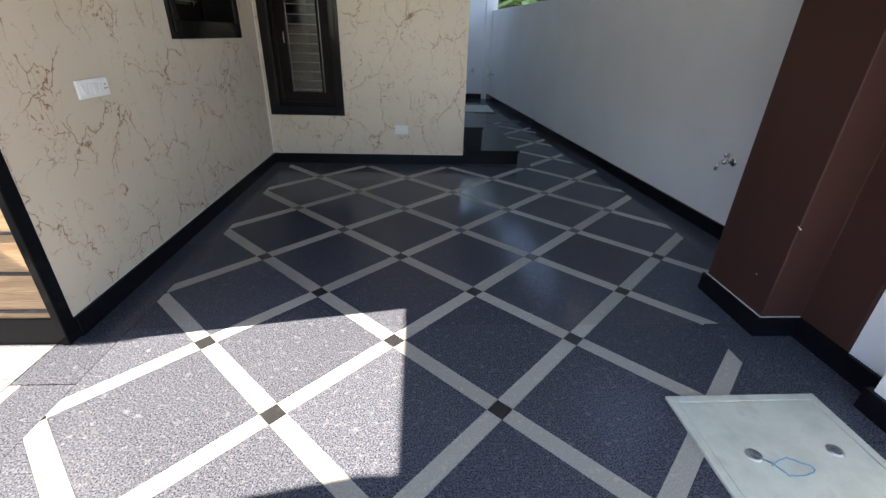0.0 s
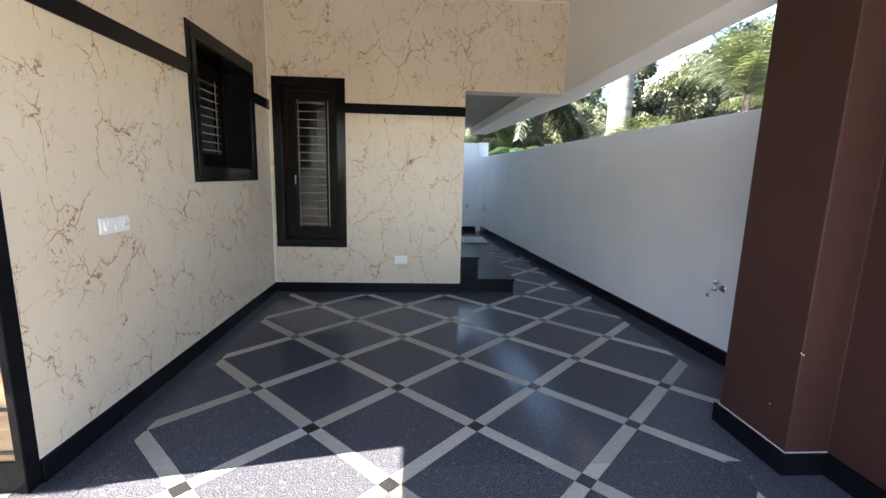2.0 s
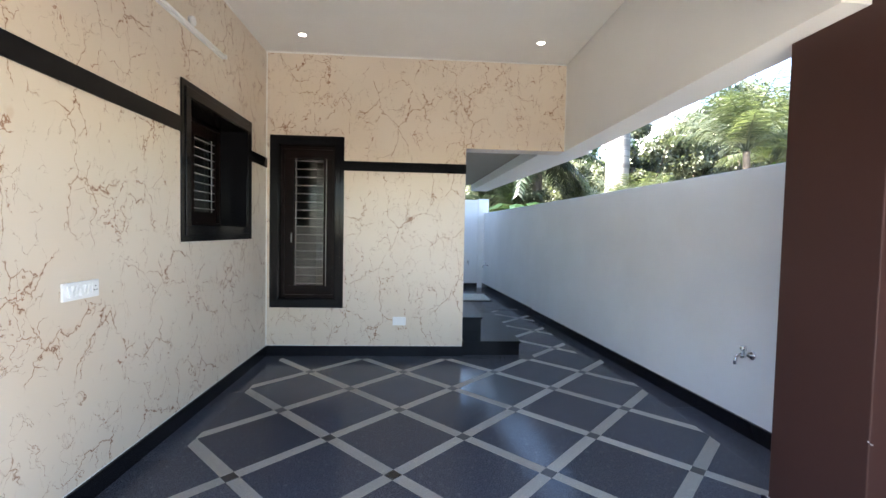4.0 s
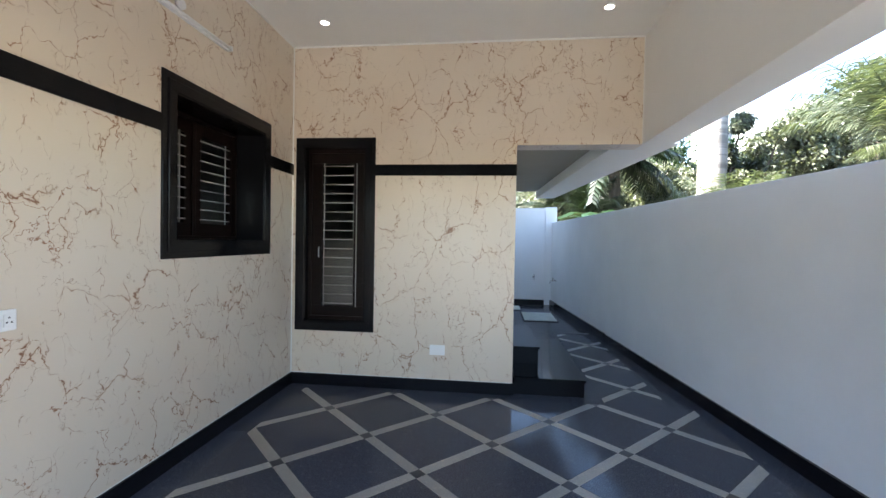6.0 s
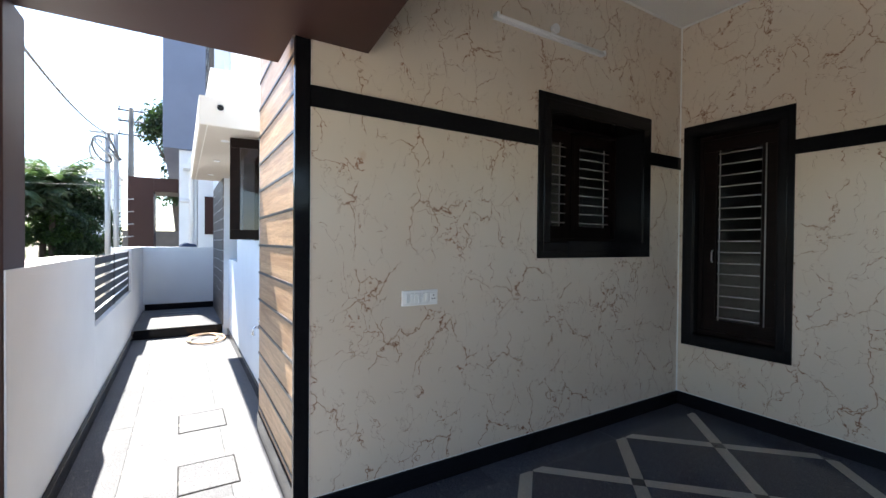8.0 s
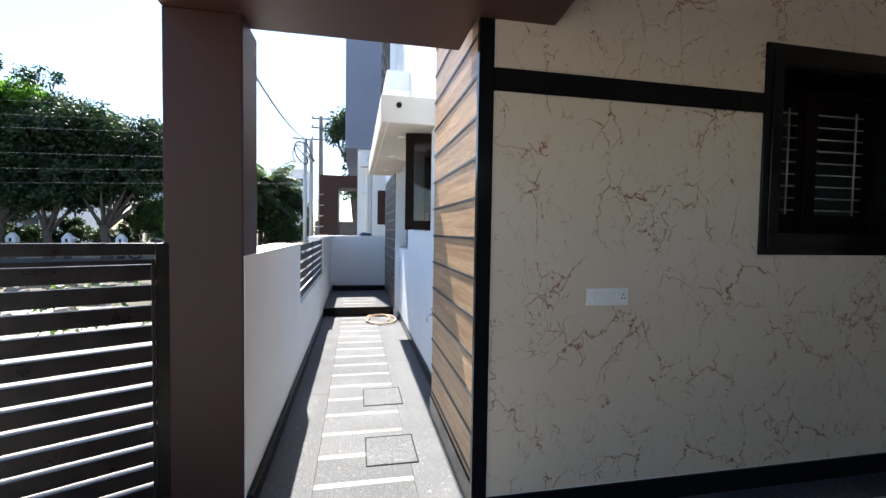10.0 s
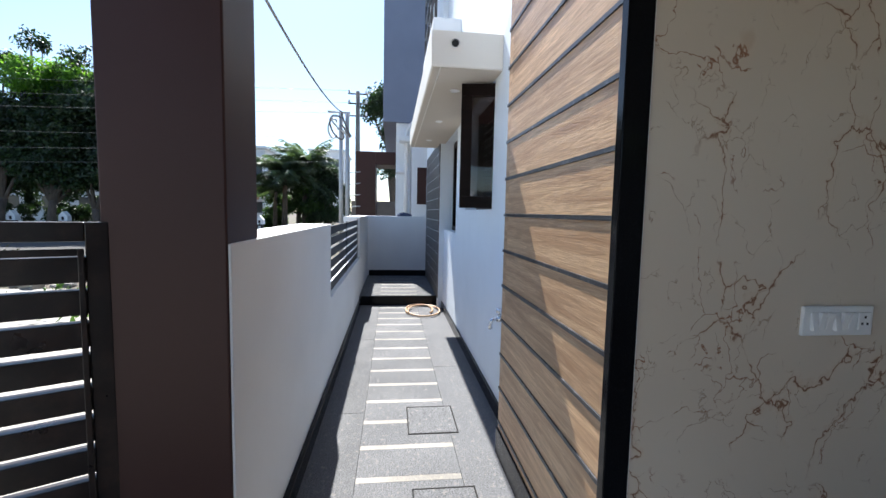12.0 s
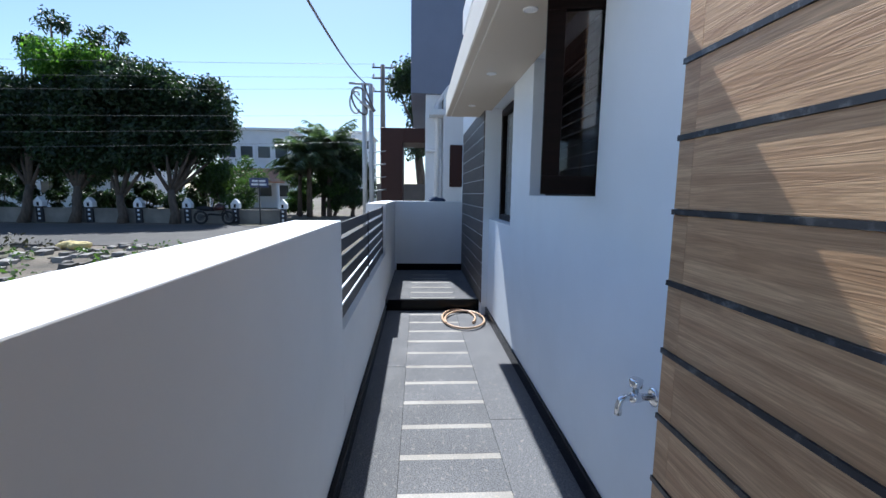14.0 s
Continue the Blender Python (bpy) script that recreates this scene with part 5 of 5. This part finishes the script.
for k, (x, y) in enumerate(((3.3, 13.2), (4.6, 13.6))):
    e = thing("banana_plant", (x, y, -0.05), "banana plant with broad bright green leaves", "plant")
    rg = random.Random(70 + k)
    bm = bmesh.new()
    tube(bm, [(x, y, -0.05), (x, y, 1.2), (x, y, 2.0)], [0.12, 0.1, 0.06], 8)
    part("stem", bm, M_BANANA, e)
    for j in range(9):
        a = j * 2.4
        hdir = Vector((math.cos(a), math.sin(a), 0))
        sd = hdir.cross(Vector((0, 0, 1)))
        bm = bmesh.new()
        prev = None
        for i in range(8):
            q = i / 7
            c = Vector((x, y, 1.9)) + hdir * (1.5 * q) + Vector((0, 0, 1.5 * q - 1.5 * q * q + 0.1 * rg.random()))
            wd = 0.30 * math.sin(math.pi * min(1, q * 0.9 + 0.08))
            row = [bm.verts.new(c + sd * wd + Vector((0, 0, -0.06))), bm.verts.new(c), bm.verts.new(c - sd * wd + Vector((0, 0, -0.06)))]
            if prev:
                for s in range(2):
                    bm.faces.new((prev[s], prev[s + 1], row[s + 1], row[s]))
            prev = row
        part("leaf", bm, M_BANANA, e)
for k, (x, y, hgt, r) in enumerate(((11.5, 19.0, 6.0, 2.8), (8.0, 21.0, 5.6, 2.6), (14.5, 15.0, 5.6, 2.6), (4.0, 22.0, 5.2, 2.6), (13.5, 9.5, 5.2, 2.3))):
    tree("shade_tree", (x, y, -0.05), hgt, r, "dense dark green tree behind the garden shrubs", None, 0.2, 30, 110, 140 + k, 0.18, 0.95)
far_house((16.0, 26.0, -0.05), 9, 7, 9.0, "pale apartment house behind the garden trees", 3, 3, turn=-115)

far_house((24.0, 41.0, -0.05), 8, 7, 12.4, "pale three storey building beyond the garden", 3, 3, turn=-118)

# ---- floor pieces ----
GX, GY, PA, PB = -0.595, 2.248, 0.946, 0.938   # diamond grid
SW = 0.078                                      # strip width


def clip(poly, inside, cross):
    out = []
    for i, p in enumerate(poly):
        q = poly[(i + 1) % len(poly)]
        if inside(p):
            out.append(p)
            if not inside(q):
                out.append(cross(p, q))
        elif inside(q):
            out.append(cross(p, q))
    return out


def clip_box(poly, x0, x1, y0, y1):
    for ax, lim, keep in ((0, x0, 1), (0, x1, -1), (1, y0, 1), (1, y1, -1)):
        def inside(p, ax=ax, lim=lim, keep=keep):
            return keep * (p[ax] - lim) >= 0

        def cross(p, q, ax=ax, lim=lim):
            k = (lim - p[ax]) / (q[ax] - p[ax])
            return (p[0] + k * (q[0] - p[0]), p[1] + k * (q[1] - p[1]))
        poly = clip(poly, inside, cross)
        if len(poly) < 3:
            return []
    return poly


def area(p):
    return 0.5 * sum(p[i][0] * p[(i + 1) % len(p)][1] - p[(i + 1) % len(p)][0] * p[i][1] for i in range(len(p)))


def piece(name, poly, material, parent, top=0.0, inset=0.0015):
    """One flat stone with a slight chamfer."""
    if len(poly) < 3 or abs(area(poly)) < 0.0004:
        return
    if area(poly) < 0:
        poly = poly[::-1]
    cx, cy = sum(p[0] for p in poly) / len(poly), sum(p[1] for p in poly) / len(poly)
    bm = bmesh.new()

    def ring(k, z):
        return [bm.verts.new((p[0] + (cx - p[0]) * k, p[1] + (cy - p[1]) * k, z)) for p in poly]
    r = max(math.hypot(p[0] - cx, p[1] - cy) for p in poly)
    rings = [ring(inset / r, -0.014), ring(inset / r, top - 0.0015), ring(inset * 2.4 / r, top)]
    for a, b in zip(rings, rings[1:]):
        for i in range(len(poly)):
            j = (i + 1) % len(poly)
            bm.faces.new((a[i], a[j], b[j], b[i]))
    bm.faces.new(rings[-1])
    me = bpy.data.meshes.new(name)
    bm.to_mesh(me)
    bm.free()
    me.materials.append(material)
    ob = new(name, me)
    ob.parent = parent
    return ob


def node(u, v):
    return (GX + PA * u, GY + PB * v)


ZONES = ((-1.50, 2.16, 1.90, 5.05), (-1.50, 1.62, 0.30, 1.90), (1.40, 1.98, 5.05, 8.1))


def in_zones(poly, name, material):
    for z in ZONES:
        q = clip_box(poly, *z)
        if q:
            piece(name, q, material, floor)


h = SW / math.sqrt(2)
for iu in range(-3, 8):
    for iv in range(-8, 16):
        u, v = iu / 2, iv / 2
        if (iu + iv) % 2 == 0:
            x, y = node(u, v)
            if iu % 2 == iv % 2:
                in_zones([(x - h, y), (x, y - h), (x + h, y), (x, y + h)], "inset", M_INSET)
                for du in (-0.5, 0.5):
                    x2, y2 = node(u + du, v + 0.5)
                    s = 1 if du > 0 else -1
                    q = [(x + s * h, y), (x2, y2 - h), (x2 - s * h, y2), (x, y + h)]
                    in_zones(q, "strip", M_STRIP)
        else:
            x, y = node(u, v)
            a, b = PA / 2 - h, PB / 2 - h
            in_zones([(x - a, y), (x, y - b), (x + a, y), (x, y + b)], "slab", M_SLAB)

# plain border slabs
def slab_run(x0, x1, y0, y1, n, along, material=None):
    for k in range(n):
        if along == "y":
            q = [(x0, y0 + (y1 - y0) * k / n), (x1, y0 + (y1 - y0) * k / n), (x1, y0 + (y1 - y0) * (k + 1) / n), (x0, y0 + (y1 - y0) * (k + 1) / n)]
        else:
            q = [(x0 + (x1 - x0) * k / n, y0), (x0 + (x1 - x0) * (k + 1) / n, y0), (x0 + (x1 - x0) * (k + 1) / n, y1), (x0 + (x1 - x0) * k / n, y1)]
        piece("border_slab", q, material or M_SLAB, floor)


slab_run(LX, -1.50, CY, BY, 3, "y")
slab_run(-1.50, 1.40, 5.05, BY, 3, "x")
slab_run(2.16, 2.56, 2.28, 5.05, 2, "y")
slab_run(1.62, 2.06, 0.30, 1.90, 2, "y")
slab_run(2.16, 2.30, 1.90, 2.28, 1, "y")
slab_run(1.98, 2.40, 5.05, 8.1, 3, "y")
slab_run(0.56, 1.40, BY, 8.1, 3, "y")
slab_run(0.56, 2.30, 8.1, 11.5, 4, "y")

slab_run(-1.725, -1.50, 0.30, 1.497, 2, "y")
piece("border_slab", [(-1.775, 1.50), (-1.50, 1.50), (-1.50, CY), (-1.775, CY)], M_SLAB, floor)
piece("path_strip", [(-1.775, 0.965), (-1.727, 0.965), (-1.727, 1.497), (-1.775, 1.497)], M_PATHSTRIP, floor)
piece("border_slab", [(-1.775, 0.64), (-1.727, 0.64), (-1.727, 0.963), (-1.775, 0.963)], M_GREY, floor)

# side path: grey slabs with cream strips
X0, X1 = -2.05, -7.05
slab_run(-7.05, -1.777, FY - 0.02, 0.965, 3, "x", M_GREY)
slab_run(-7.05, -1.777, 1.535, WY, 2, "x", M_GREY)
x = -1.777
COVERS = ((-3.59, -3.22), (-2.66, -2.30))
while x > -7.0:
    x2 = -2.107 if x > -1.8 else max(x - 0.2655, -7.05)
    y1 = 1.535
    piece("path_slab", [(x2, 0.965), (x, 0.965), (x, y1), (x2, y1)], M_GREY, floor)
    if x2 > -7.04:
        piece("path_strip", [(x2 - 0.05, 0.965), (x2, 0.965), (x2, y1), (x2 - 0.05, y1)], M_PATHSTRIP, floor)
    x = x2 - 0.05
for c0, c1 in COVERS:
    for b in ((c0 - 0.008, c1 + 0.008, 1.26, 1.268), (c0 - 0.008, c1 + 0.008, 1.58, 1.588), (c0 - 0.008, c0, 1.268, 1.58), (c1, c1 + 0.008, 1.268, 1.58)):
        part("cover_joint", solid((*b, -0.005, 0.004)), M_DARKHOLE, floor)
    piece("path_cover", [(c0, 1.268), (c1, 1.268), (c1, 1.58), (c0, 1.58)], M_GREY, floor, 0.005, 0.004)
for k in range(6):
    x = -7.12 - k * 0.315
    piece("path_strip", [(x - 0.05, 0.965), (x, 0.965), (x, 1.535), (x - 0.05, 1.535)], M_PATHSTRIP, floor_raised, 0.139)
part("step_edge", solid((-7.10, -7.045, 0.69, WY, 0.0, 0.139)), M_BLACK, floor_raised, "black granite step edge", 0.003)

# timber-look planks and their black ribs on the house corner
PITCH = 0.2035
for k in range(31):
    z0 = 0.15 if k == 0 else k * PITCH - 0.004
    z1 = (k + 1) * PITCH - 0.021
    if z0 > 6.2:
        break
    x_split = -2.92
    for a, b in ((-2.985, x_split - 0.001), (x_split, LX - 0.031)):
        part("plank", solid((a, b, PY, PY + 0.012, z0, z1)), M_PLANK, wall_house)
    part("rib", solid((-2.988, LX - 0.031, PY - 0.006, PY + 0.012, z1 + 0.001, z1 + 0.016)), M_RIB, wall_house)
for k in range(14):
    z0 = 0.15 + k * 0.165
    part("dark_plank", solid((-9.2, -6.86, 1.818, 1.83, z0, z0 + 0.158)), M_DARKPLANK, wall_house)
    part("joint_line", solid((-9.2, -6.86, 1.82, 1.83, z0 + 0.158, z0 + 0.165)), M_PVC, wall_house)
